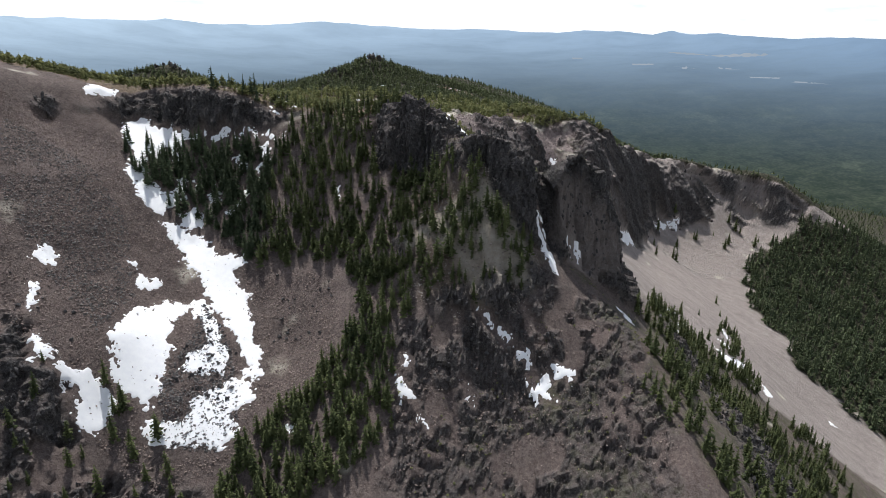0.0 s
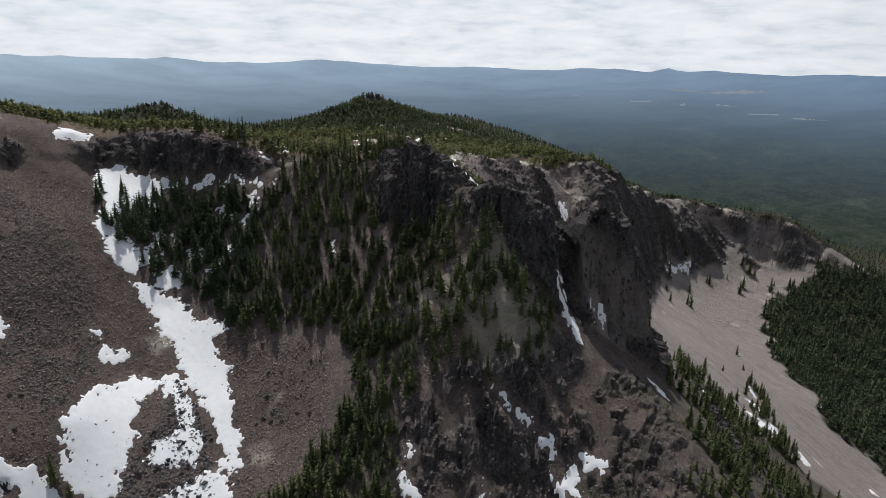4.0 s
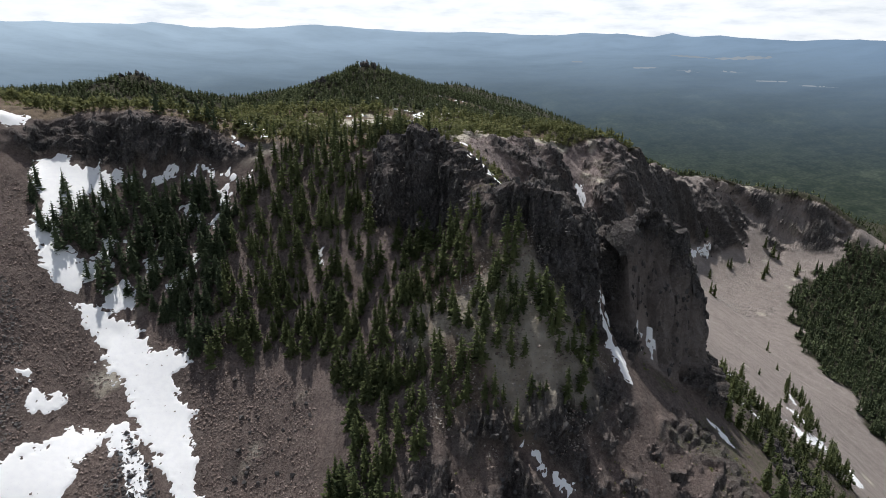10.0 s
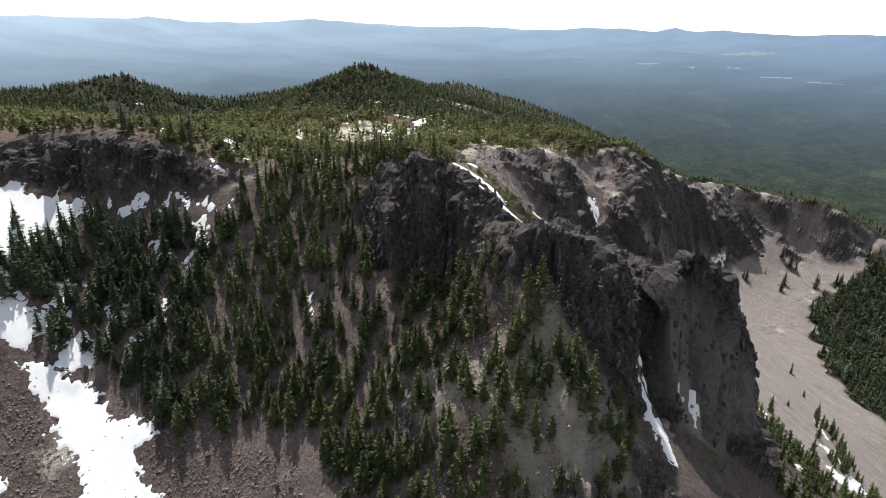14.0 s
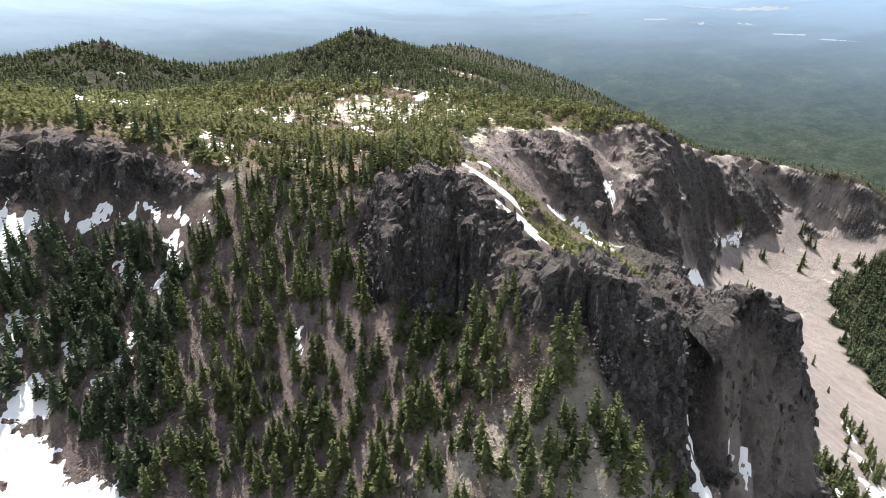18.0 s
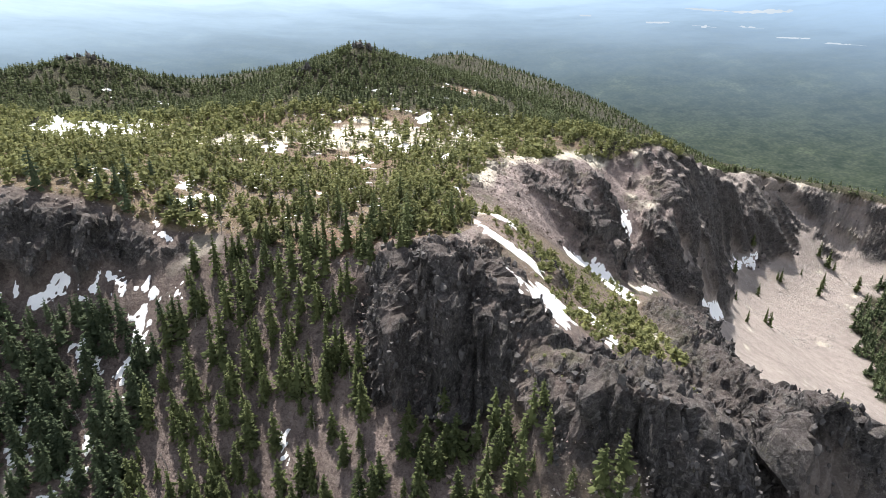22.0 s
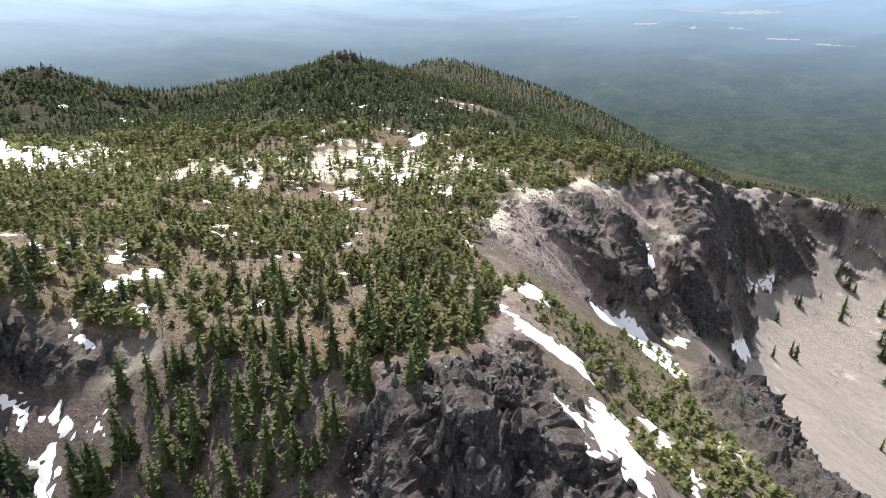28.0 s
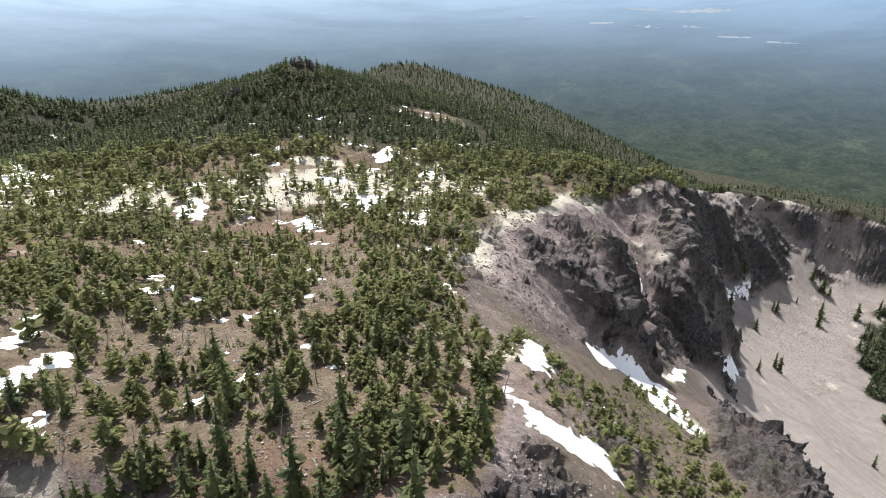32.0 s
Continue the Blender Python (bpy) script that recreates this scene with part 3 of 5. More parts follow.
snow_patch((-161, 289), (-153, 289), (-143, 290), (-138, 294), (-139, 301), (-131, 302), (-125, 301), (-133, 307), (-130, 311), (-124, 312), (-119, 315), (-113, 317), (-109, 312), (-104, 310), (-107, 305), (-113, 302), (-116, 298), (-112, 292), (-113, 284), (-124, 279), (-143, 279), (-159, 281))
snow_patch((-204, 290), (-199, 292), (-194, 294), (-192, 297), (-186, 294), (-179, 293), (-177, 290), (-178, 285), (-177, 278), (-180, 273), (-185, 273), (-190, 275), (-194, 280), (-192, 287), (-196, 289))
snow_patch((-219, 298), (-217, 300), (-210, 295), (-205, 293), (-205, 291), (-210, 288), (-213, 287))
snow_patch((-243, 343), (-240, 350), (-234, 352), (-230, 350), (-228, 344), (-232, 342), (-240, 341))
snow_patch((-234, 326), (-232, 329), (-227, 327), (-227, 321), (-226, 314), (-225, 308))
snow_patch((-191, 362), (-190, 368), (-186, 368), (-183, 372), (-181, 368), (-185, 361), (-189, 360))
snow_patch((-201, 372), (-197, 375), (-196, 373), (-200, 371))
snow_patch((-27, 311), (-24, 310), (-19, 306), (-19, 303), (-13, 297), (-19, 298), (-23, 300), (-24, 306))
snow_patch((-10, 292), (-7, 290), (-4, 287), (-8, 288))
snow_patch((-20, 319), (-17, 318), (-17, 313), (-19, 314))
snow_patch((-85, 290), (-81, 290), (-79, 286), (-84, 287))
snow_patch((22, 344), (29, 340), (32, 338), (33, 335), (28, 338))
snow_patch((35, 334), (40, 333), (44, 330), (38, 331))
snow_patch((47, 326), (51, 327), (54, 322), (48, 325))
snow_patch((14, 314), (18, 312), (21, 305), (17, 308))
snow_patch((53, 316), (57, 317), (60, 314), (63, 317), (64, 312), (67, 303), (60, 308), (55, 312))
snow_patch((68, 322), (70, 319), (74, 320), (79, 317), (77, 313), (73, 316), (68, 315))
snow_patch((247, 609), (257, 606), (243, 587))
snow_patch((284, 566), (297, 560), (322, 574), (318, 554), (297, 543), (284, 549))
snow_patch((330, 647), (326, 615), (320, 619))
snow_patch((332, 548), (332, 528), (318, 519))
snow_patch((123, 386), (128, 384), (130, 377), (124, 376))
snow_patch((422, 567), (429, 561), (421, 560))
snow_patch((188, 484), (214, 502), (242, 520), (238, 512), (212, 494))
snow_patch((236, 596), (244, 602), (256, 604), (246, 592))
snow_patch((226, 560), (236, 566), (244, 562), (232, 552))
snow_patch((300, 598), (313, 604), (316, 595), (322, 593), (309, 582), (305, 588))
# small leftovers of the winter between the pines
drift = np.random.RandomState(5)
for n_left, x0, y0, x1, y1, big in ((46, -240, 530, -50, 640, 3.6), (30, -160, 640, 20, 760, 4.0), (24, -330, 760, 60, 850, 5.5), (46, -160, 850, 60, 980, 5.0), (12, -420, 880, -300, 1060, 7.0), (9, -15, 1008, 48, 1046, 4.0)):
    for k in range(n_left):
        cx, cy, cr = drift.uniform(x0, x1), drift.uniform(y0, y1), big * drift.uniform(0.35, 1.0)
        flat, ta = drift.uniform(0.35, 0.8), drift.uniform(-0.7, 0.7)
        snow_patch(*[(cx + cr * (math.cos(a) * math.cos(ta) - flat * math.sin(a) * math.sin(ta)), cy + cr * (math.cos(a) * math.sin(ta) + flat * math.sin(a) * math.cos(ta)))
                     for a in np.arange(0, 6.28, 0.785) + drift.uniform(0, 1)])


# ---- noise over arrays ----
TABLE = np.random.RandomState(7).rand(8192) * 2 - 1


def cloud3(x, y, z):
    """Smooth random values between -1 and 1 at places in space."""
    i, j, k = np.floor(x).astype(np.int64), np.floor(y).astype(np.int64), np.floor(z).astype(np.int64)
    u, v, w_ = x - i, y - j, z - k
    u, v, w_ = (a * a * a * (a * (a * 6 - 15) + 10) for a in (u, v, w_))

    def at(a, b, c):
        return TABLE[((i + a) * 73856093 ^ (j + b) * 19349663 ^ (k + c) * 83492791) & 8191]
    out = 0
    for a, wa in ((0, 1 - u), (1, u)):
        for b, wb in ((0, 1 - v), (1, v)):
            for c, wc in ((0, 1 - w_), (1, w_)):
                out = out + at(a, b, c) * wa * wb * wc
    return out


def fbm(x, y, z, size, octaves=4, gain=0.5):
    out, amp, s = 0, 1.0, 1.0 / size
    for o in range(octaves):
        out = out + amp * cloud3(x * s + 17 * o, y * s - 9 * o, z * s + 5 * o)
        amp, s = amp * gain, s * 2.03
    return out


def ridged(x, y, z, size, octaves=4, gain=0.5):
    out, amp, s = 0, 1.0, 1.0 / size
    for o in range(octaves):
        out = out + amp * (1 - 2 * np.abs(cloud3(x * s + 31 * o, y * s + 7 * o, z * s - 3 * o)))
        amp, s = amp * gain, s * 2.07
    return out


def blocks3(x, y, z, size):
    """Random levels, one for each cell of a shaken lattice: the faces of broken rock."""
    x, y, z = x / size, y / size, z / size
    i, j, k = np.floor(x).astype(np.int64), np.floor(y).astype(np.int64), np.floor(z).astype(np.int64)
    best, val = np.full(x.shape, 9.0), np.zeros(x.shape)
    for a in (-1, 0, 1):
        for b in (-1, 0, 1):
            for c in (-1, 0, 1):
                h = ((i + a) * 73856093 ^ (j + b) * 19349663 ^ (k + c) * 83492791) & 8191
                d = (i + a + 0.5 + 0.45 * TABLE[h] - x) ** 2 + (j + b + 0.5 + 0.45 * TABLE[(h + 1777) & 8191] - y) ** 2 + (k + c + 0.5 + 0.45 * TABLE[(h + 3331) & 8191] - z) ** 2
                m = d < best
                best = np.where(m, d, best)
                val = np.where(m, TABLE[(h + 5003) & 8191], val)
    return val


def smooth(a, lo, hi):
    t = np.clip((a - lo) / (hi - lo), 0, 1)
    return t * t * (3 - 2 * t)


def inside(x, y, poly):
    """Which plan places lie in a polygon."""
    res = np.zeros(np.shape(x), bool)
    for (x0, y0), (x1, y1) in zip(poly, poly[1:] + poly[:1]):
        if y0 != y1:
            res ^= ((y0 > y) != (y1 > y)) & (x < (x1 - x0) * (y - y0) / (y1 - y0) + x0)
    return res


def edge_distance(x, y, line):
    """Plan distance to a polyline."""
    best = np.full(np.shape(x), 1e9)
    for (x0, y0), (x1, y1) in zip(line, line[1:]):
        dx, dy = x1 - x0, y1 - y0
        t = np.clip(((x - x0) * dx + (y - y0) * dy) / (dx * dx + dy * dy), 0, 1)
        best = np.minimum(best, np.hypot(x - x0 - t * dx, y - y0 - t * dy))
    return best


def mesh_of(name, v, f, mat, smooth_=False):
    me = bpy.data.meshes.new(name)
    me.vertices.add(len(v))
    me.vertices.foreach_set("co", np.ascontiguousarray(v, np.float32).reshape(-1))
    me.loops.add(f.size)
    me.loops.foreach_set("vertex_index", np.ascontiguousarray(f, np.int32).reshape(-1))
    me.polygons.add(len(f))
    me.polygons.foreach_set("loop_start", np.arange(0, f.size, f.shape[1], dtype=np.int32))
    me.polygons.foreach_set("use_smooth", np.full(len(f), smooth_))
    me.update(calc_edges=True)
    me.materials.append(mat)
    return me


def depth_inside(x, y, poly):
    """Distance to a polygon's edge, positive inside."""
    d = edge_distance(x, y, poly + poly[:1])
    return np.where(inside(x, y, poly), d, -d)


# ---- the ground sheet ----
def axis(*spans):
    out = []
    for a, b, step in spans:
        out += list(np.linspace(a, b, max(2, int(round((b - a) / step)) + 1))[:-1])
    return np.array(out + [spans[-1][1]])


GX = axis((-1800, -800, 60), (-800, -350, 9), (-350, -265, 3), (-265, -60, 1.9), (-60, 125, 1.2), (125, 250, 1.8), (250, 420, 2.4), (420, 640, 3.2), (640, 760, 6), (760, 1300, 20), (1300, 2100, 70))
GY = axis((-1700, -100, 120), (-100, 230, 12), (230, 380, 1.9), (380, 462, 1.05), (462, 560, 1.7), (560, 900, 2.0), (900, 1140, 2.8), (1140, 1160, 5), (1160, 1360, 8), (1360, 1720, 14), (1720, 2660, 60))
X, Y = np.meshgrid(GX, GY)
Z = base_height(X, Y).reshape(X.shape)


# the canopy of the wooded hills stands on lower ground than their bare tops
Z = Z - 7.5 * np.clip((Y - 890) / 70, 0, 1) * np.clip((2100 - X - Y) / 900 + 0.6, 0, 1) * (1 - np.exp(-((X + 112) ** 2 + (Y - 1068) ** 2) / 900)) * (1 - np.exp(-((X + 172) ** 2 + (Y - 1008) ** 2) / 300)) * (1 - np.exp(-(((X + 464) / 40) ** 2 + ((Y - 1095) / 25) ** 2))) * np.clip((Y - 1.3 * X - 560) / 60, 0, 1)
CLEARING = [(-20, 1016), (18, 1002), (52, 1018), (48, 1046), (4, 1048)]


def masks_of(x, y, z, slope):
    """How far each place is bare rock, pale talus, tan soil, forest floor or mossy."""
    wob = fbm(x, y, z * 0, 24, 3)
    rock = smooth(slope + 6 * wob - 5 * smooth(x, -40, -60) * smooth(y, 520, 490), 43, 51)
    east = smooth(x - 150 + 10 * wob, 0, 40) * smooth(z + 8 * wob, 345, 300) * smooth(y, 380, 520)
    low_east = smooth(x + 12 * wob + 0.25 * (y - 400), 225, 262) * smooth(z, 290, 250)
    pale = np.maximum(east, low_east)
    pale = pale * smooth(depth_inside(x, y, EAST_WOOD) + 8 * wob, 6, -6)
    top = inside(x, y, PLATEAU_EDGE).astype(float)
    tan = np.maximum(top * smooth(slope, 42, 34), 0.5 * smooth(depth_inside(x, y, [(-22, 408), (2, 428), (14, 408), (30, 398), (50, 388), (64, 372), (52, 348), (22, 342), (-14, 346)]) + 5 * wob, -3, 6))
    tan = np.maximum(tan, 0.55 * smooth(depth_inside(x, y, [(-8, 500), (10, 470), (60, 480), (110, 540), (100, 630), (60, 620), (0, 610)]) + 6 * wob, -4, 6))
    sand = 0.95 * smooth(edge_distance(x, y, [(2, 652), (24, 706), (60, 762), (100, 812), (125, 832)]) + 7 * wob, 13, 3)
    sand = np.maximum(sand, 0.8 * smooth(edge_distance(x, y, [(262, 948), (330, 1057), (390, 1110), (413, 1113), (509, 1130), (547, 1099)]) + 9 * wob, 5, -3))
    band = np.exp(-((y - 800 - 0.12 * (x + 100)) / 44) ** 2) * smooth(x, 90, 20) * top
    sand = np.maximum(sand, 0.5 * smooth(depth_inside(x, y, [(-16, 392), (8, 400), (30, 394), (50, 386), (60, 370), (54, 352), (30, 345), (8, 353)]) + 9 * wob, -3, 8))
    return rock, pale, tan, np.maximum(sand, 0.95 * smooth(band + 0.5 * wob, 0.45, 0.75))


EAST_WOOD = [(140, 410), (165, 450), (190, 520), (212, 552), (240, 556), (262, 542), (293, 510), (347, 488), (420, 468), (420, 300), (300, 240), (145, 235), (128, 277), (112, 308), (130, 345)]
PLATEAU_EDGE = [(-900, 470), (-300, 500), (-268, 506), (-237, 518), (-165, 517), (-112, 512), (-50, 486), (-22, 482), (-8, 520), (-2, 568), (-8, 614), (2, 650), (19, 694),
                (52, 758), (95, 808), (177, 855), (200, 872), (226, 884), (262, 950), (300, 1024), (330, 1058), (390, 1110), (413, 1113), (509, 1130), (547, 1099), (592, 1066), (644, 1034), (760, 1040), (950, 1250), (700, 1750), (-900, 1750)]
zy, zx = np.gradient(Z, GY, GX)
SLOPE = np.degrees(np.arctan(np.hypot(zx, zy)))
ROCK, PALE, TAN, SAND = masks_of(X, Y, Z, SLOPE)
near = smooth(np.hypot(X - 60, Y - 640), 1300, 850)


SNOWY = np.zeros_like(Z)
for poly in PATCHES:
    xs, ys = [p[0] for p in poly], [p[1] for p in poly]
    i0, i1 = np.searchsorted(GX, (min(xs) - 6, max(xs) + 6))
    j0, j1 = np.searchsorted(GY, (min(ys) - 6, max(ys) + 6))
    if i1 > i0 and j1 > j0:
        s_ = (slice(j0, j1), slice(i0, i1))
        SNOWY[s_] = np.maximum(SNOWY[s_], smooth(depth_inside(X[s_], Y[s_], poly), -5, -1))
BOWL = [(-4, 640), (12, 694), (48, 760), (92, 810), (176, 854), (228, 884), (270, 840), (262, 818), (232, 784), (196, 746), (130, 700), (104, 668), (80, 660), (30, 615)]
# broken rock also crops out on the lower faces
wob = fbm(X, Y, 0 * X, 20, 4, 0.6)
for zone, lo in (([(-30, 250), (-28, 337), (0, 343), (30, 345), (60, 356), (80, 368), (120, 380), (130, 300), (120, 240)], -0.55), ([(-300, 230), (-250, 312), (-212, 302), (-190, 272), (-165, 264), (-120, 262), (-100, 230)], -0.6),
                 ([(-420, 380), (-330, 430), (-290, 380), (-260, 300), (-330, 280)], 0.55), (BOWL, 0.45), ([(4, 436), (16, 408), (40, 400), (70, 402), (96, 404), (112, 426), (108, 452), (84, 444), (60, 440), (36, 434)], -2.0), ([(-258, 488), (-232, 484), (-172, 496), (-122, 501), (-112, 511), (-160, 516), (-204, 514), (-240, 517), (-262, 506)], -2.0),
                 ([(-56, 470), (-48, 446), (-20, 434), (0, 440), (12, 450), (16, 480), (4, 506), (-8, 512), (-14, 486), (-26, 476), (-38, 476)], -2.0),
                 ([(-46, 484), (-38, 462), (-20, 450), (0, 440), (14, 434), (30, 436), (84, 466), (74, 484), (40, 464), (16, 464), (6, 502), (-14, 492), (-26, 482)], -0.9),
                 ([(226, 884), (262, 950), (330, 1058), (390, 1110), (413, 1113), (509, 1130), (547, 1099), (592, 1066), (640, 1034), (616, 1004), (560, 1040), (500, 1080), (410, 1060), (340, 1000), (290, 910), (272, 850)], -0.5),
                 ([(66, 440), (112, 436), (118, 520), (150, 590), (156, 640), (128, 636), (104, 606), (86, 570), (80, 535), (75, 500), (72, 460)], -2.0)):
    ROCK = np.maximum(ROCK, (0.75 if lo == -0.55 else 1.0) * smooth(depth_inside(X, Y, zone), -4, 8) * smooth(wob, lo, lo + 0.25))
# dark ribs between the bowl's cinder chutes
bowl = smooth(depth_inside(X, Y, BOWL) + 6 * wob, -6, 8)
ribbed = np.full_like(X, 99.0)
for rib in ([(48, 690), (61, 684), (73, 678), (88, 676), (102, 674)], [(70, 738), (82, 732), (97, 727), (105, 730), (111, 722), (117, 710)], [(150, 846), (180, 858), (187, 830), (186, 790), (172, 772), (192, 764)],
            [(200, 868), (224, 880), (236, 850), (241, 832), (252, 822)], [(140, 735), (160, 750), (190, 752), (215, 775)], [(205, 850), (214, 815), (216, 790)]):
    ribbed = np.minimum(ribbed, edge_distance(X, Y, rib))
RIBBED = smooth(ribbed + 9 * wob + 6 * fbm(X, Y, 0 * X, 7, 3), 17, 5)
ROCK = np.where(bowl > 0, ROCK * (1 - bowl) + bowl * np.maximum(RIBBED, 0.7 * smooth(wob, 0.38, 0.62)), ROCK)
ROCK = ROCK * (1 - SNOWY) * (1 - 0.85 * smooth(depth_inside(X, Y, [(-6, 432), (4, 430), (10, 416), (16, 402), (30, 395), (46, 390), (58, 376), (54, 358), (22, 350), (-14, 352), (-24, 390)]) + 5 * wob, -3, 4)) * (1 - 0.9 * inside(X, Y, [(-236, 470), (-200, 486), (-120, 496), (-60, 496), (-58, 450), (-48, 430), (-60, 380), (-140, 380)]))
# gullies and knolls, small roughness, then crags pushed out along the normals
turned = smooth(Y, 590, 680)
across = (X + 0.15 * Y) * (1 - turned) + (0.60 * X + 0.80 * Y) * turned
along = 0.2 * (Y * (1 - turned) + (0.8 * X - 0.6 * Y) * turned)
RIBS = ridged(across, along, 0 * X, 19, 4, 0.55)     # ribs and gullies run down the faces
Z2 = Z + near * (1.6 * fbm(X, Y, 0 * X, 38, 3) + 0.4 * fbm(X, Y, 0 * X, 5, 3) + 1.3 * bowl * RIBS + 0.8 * bowl * ridged(across, along, 0 * X, 7, 3, 0.6)) * (1 - 0.5 * PALE) * (1 - 0.8 * SNOWY)
norm = np.stack([-zx, -zy, np.ones_like(Z)], -1)
norm /= np.linalg.norm(norm, axis=-1, keepdims=True)
steep = smooth(SLOPE, 36, 56)
broken = np.zeros_like(Z)
hard = ROCK > 0.04
hx, hy, hz = X[hard], Y[hard], Z2[hard]
broken[hard] = 1.7 * blocks3(hx, hy, hz * 0.38, 6.2) + 1.25 * blocks3(hx + 40, hy, hz * 0.5, 2.9) + 2.4 * blocks3(hx - 70, hy, hz * 0.3, 20.0)
FLUTES = ridged(across, along * 0.5, 0 * X, 8.5, 3, 0.6)     # narrow flutes on the steep walls
outer = smooth(np.hypot(X - 40, Y - 480), 300, 480)
CHUTES = ridged(across, along * 1.2, 0 * X, 52, 3, 0.5)
crag = near * ROCK * (outer * 7.0 * CHUTES + 6.5 * RIBS * (0.3 + 0.7 * steep) + 6.0 * bowl * RIBBED + 1.6 * ridged(X, Y, Z2 * 0.6, 9, 3, 0.6) + 2.0 * FLUTES * steep + (1 - 0.25 * bowl) * broken - 2.4)
crag = np.where(crag > 1.5, 1.5 + (0.75 - 0.4 * outer) * (crag - 1.5), crag) - 2.5 * outer * ROCK * near
crag += 12.0 * outer * ROCK * near * (1 - bowl) * (CHUTES - 0.75)
slab = smooth(depth_inside(X, Y, [(78, 402), (84, 398), (100, 396), (120, 402), (126, 418), (114, 420), (100, 417), (86, 414), (79, 411)]) + 2 * wob, -2, 3)     # a plain grey slab under the pillar
crag *= 1 - 0.25 * slab
PALE = np.maximum(PALE, 0.62 * slab)
PALE = np.maximum(PALE, 0.75 * smooth(X + 10 * wob, 170, 200) * smooth(Y, 780, 850) * smooth(SLOPE, 24, 32))
PALE = np.maximum(PALE, 0.12 * bowl)
P = np.stack([X, Y, Z2], -1) + norm * crag[..., None]


# flat ledges of the broken rock hold rubble
du, dv = np.gradient(P, axis=1), np.gradient(P, axis=0)
up = np.cross(du, dv)
LEDGE = smooth(np.abs(up[..., 2]) / (np.linalg.norm(up, axis=-1) + 1e-9), 0.62, 0.86)
BARE = ROCK * (1 - (0.45 + 0.3 * outer) * LEDGE * near) * (1 - 0.95 * smooth(CHUTES + 0.25 * RIBS + 0.25 * wob, 0.62, 0.1) * outer * (1 - bowl)) * (1 - 0.6 * slab)


def sheet(name, px, attrs, mat, sharp=None):
    """A grid of places as one mesh."""
    h, w_ = px.shape[:2]
    me = bpy.data.meshes.new(name)
    idx = np.arange(h * w_).reshape(h, w_)
    quads = np.stack([idx[:-1, :-1], idx[:-1, 1:], idx[1:, 1:], idx[1:, :-1]], -1).reshape(-1, 4)
    me.vertices.add(h * w_)
    me.vertices.foreach_set("co", px.reshape(-1).astype(np.float32))
    me.loops.add(quads.size)
    me.loops.foreach_set("vertex_index", quads.reshape(-1).astype(np.int32))
    me.polygons.add(len(quads))
    me.polygons.foreach_set("loop_start", np.arange(0, quads.size, 4, dtype=np.int32))
    me.polygons.foreach_set("use_smooth", np.ones(len(quads), bool) if sharp is None else ~(sharp[:-1, :-1].ravel() > 0.45))
    for k, v in attrs.items():
        me.attributes.new(k, "FLOAT", "POINT").data.foreach_set("value", np.ascontiguousarray(v, np.float32).reshape(-1))
    me.update(calc_edges=True)
    me.materials.append(mat)
    return new(name, me)


def ground_at(x, y):
    """The height of the sheet at plan places, by its grid."""
    x, y = np.asarray(x, float), np.asarray(y, float)
    i = np.clip(np.searchsorted(GX, x) - 1, 0, len(GX) - 2)
    j = np.clip(np.searchsorted(GY, y) - 1, 0, len(GY) - 2)
    u, v = (x - GX[i]) / (GX[i + 1] - GX[i]), (y - GY[j]) / (GY[j + 1] - GY[j])
    zz = P[..., 2]
    return zz[j, i] * (1 - u) * (1 - v) + zz[j, i + 1] * u * (1 - v) + zz[j + 1, i] * (1 - u) * v + zz[j + 1, i + 1] * u * v


def grid_value(a, x, y):
    i = np.clip(np.searchsorted(GX, x), 0, len(GX) - 1)
    j = np.clip(np.searchsorted(GY, y), 0, len(GY) - 1)
    return a[j, i]


RIGHT_WOOD = [(488, 920), (520, 965), (560, 990), (600, 1010), (700, 1020), (900, 1200), (1500, 1200), (1500, 100), (620, 100), (520, 440), (484, 565), (456, 620), (432, 663), (454, 725), (438, 758), (459, 833)]
woods_mask = np.maximum(smooth(depth_inside(X, Y, RIGHT_WOOD) + 9 * wob, -4, 8), inside(X, Y, PLATEAU_EDGE) * np.maximum(smooth(Y + 0.5 * np.maximum(X, 0) + 25 * wob, 860, 930), smooth(25 * wob - X, 300, 360) * smooth(Y, 540, 600) * (1 - SAND)))
woods_mask = woods_mask * (1 - smooth(depth_inside(X, Y, CLEARING) + 8 * wob, -4, 6))
woods_mask = np.maximum(woods_mask, smooth(np.hypot(X - 120, Y - 700), 900, 1300))
moss = 0.75 * smooth(SLOPE, 46, 32) * (1 - PALE) * smooth(X, -20, 30) * smooth(wob, -0.1, 0.5) * (1 - 0.6 * smooth(np.hypot(X - 25, Y - 365), 75, 45))
moss = np.maximum(moss, 0.55 * smooth(depth_inside(X, Y, EAST_WOOD) + 8 * wob, -6, 8))
red = np.maximum(bowl * (1 - PALE), 0.8 * smooth(edge_distance(X, Y, [(-12, 500), (2, 530), (-4, 560), (6, 600)]) + 9 * wob, 12, 2))
red = np.maximum(red, 0.12 * smooth(depth_inside(X, Y, [(-130, 500), (-60, 505), (-20, 470), (0, 430), (0, 350), (-60, 350), (-130, 400)]) + 10 * wob, -6, 6))
ground = tagged(sheet("ground", P, {"rock": BARE, "sand": SAND, "pale": PALE, "tan": TAN, "woods": woods_mask, "moss": moss, "red": red}, GROUND, ROCK),
                "rugged volcanic mountain ground of dark rock, scree and pumice", "ground", kind="structure")

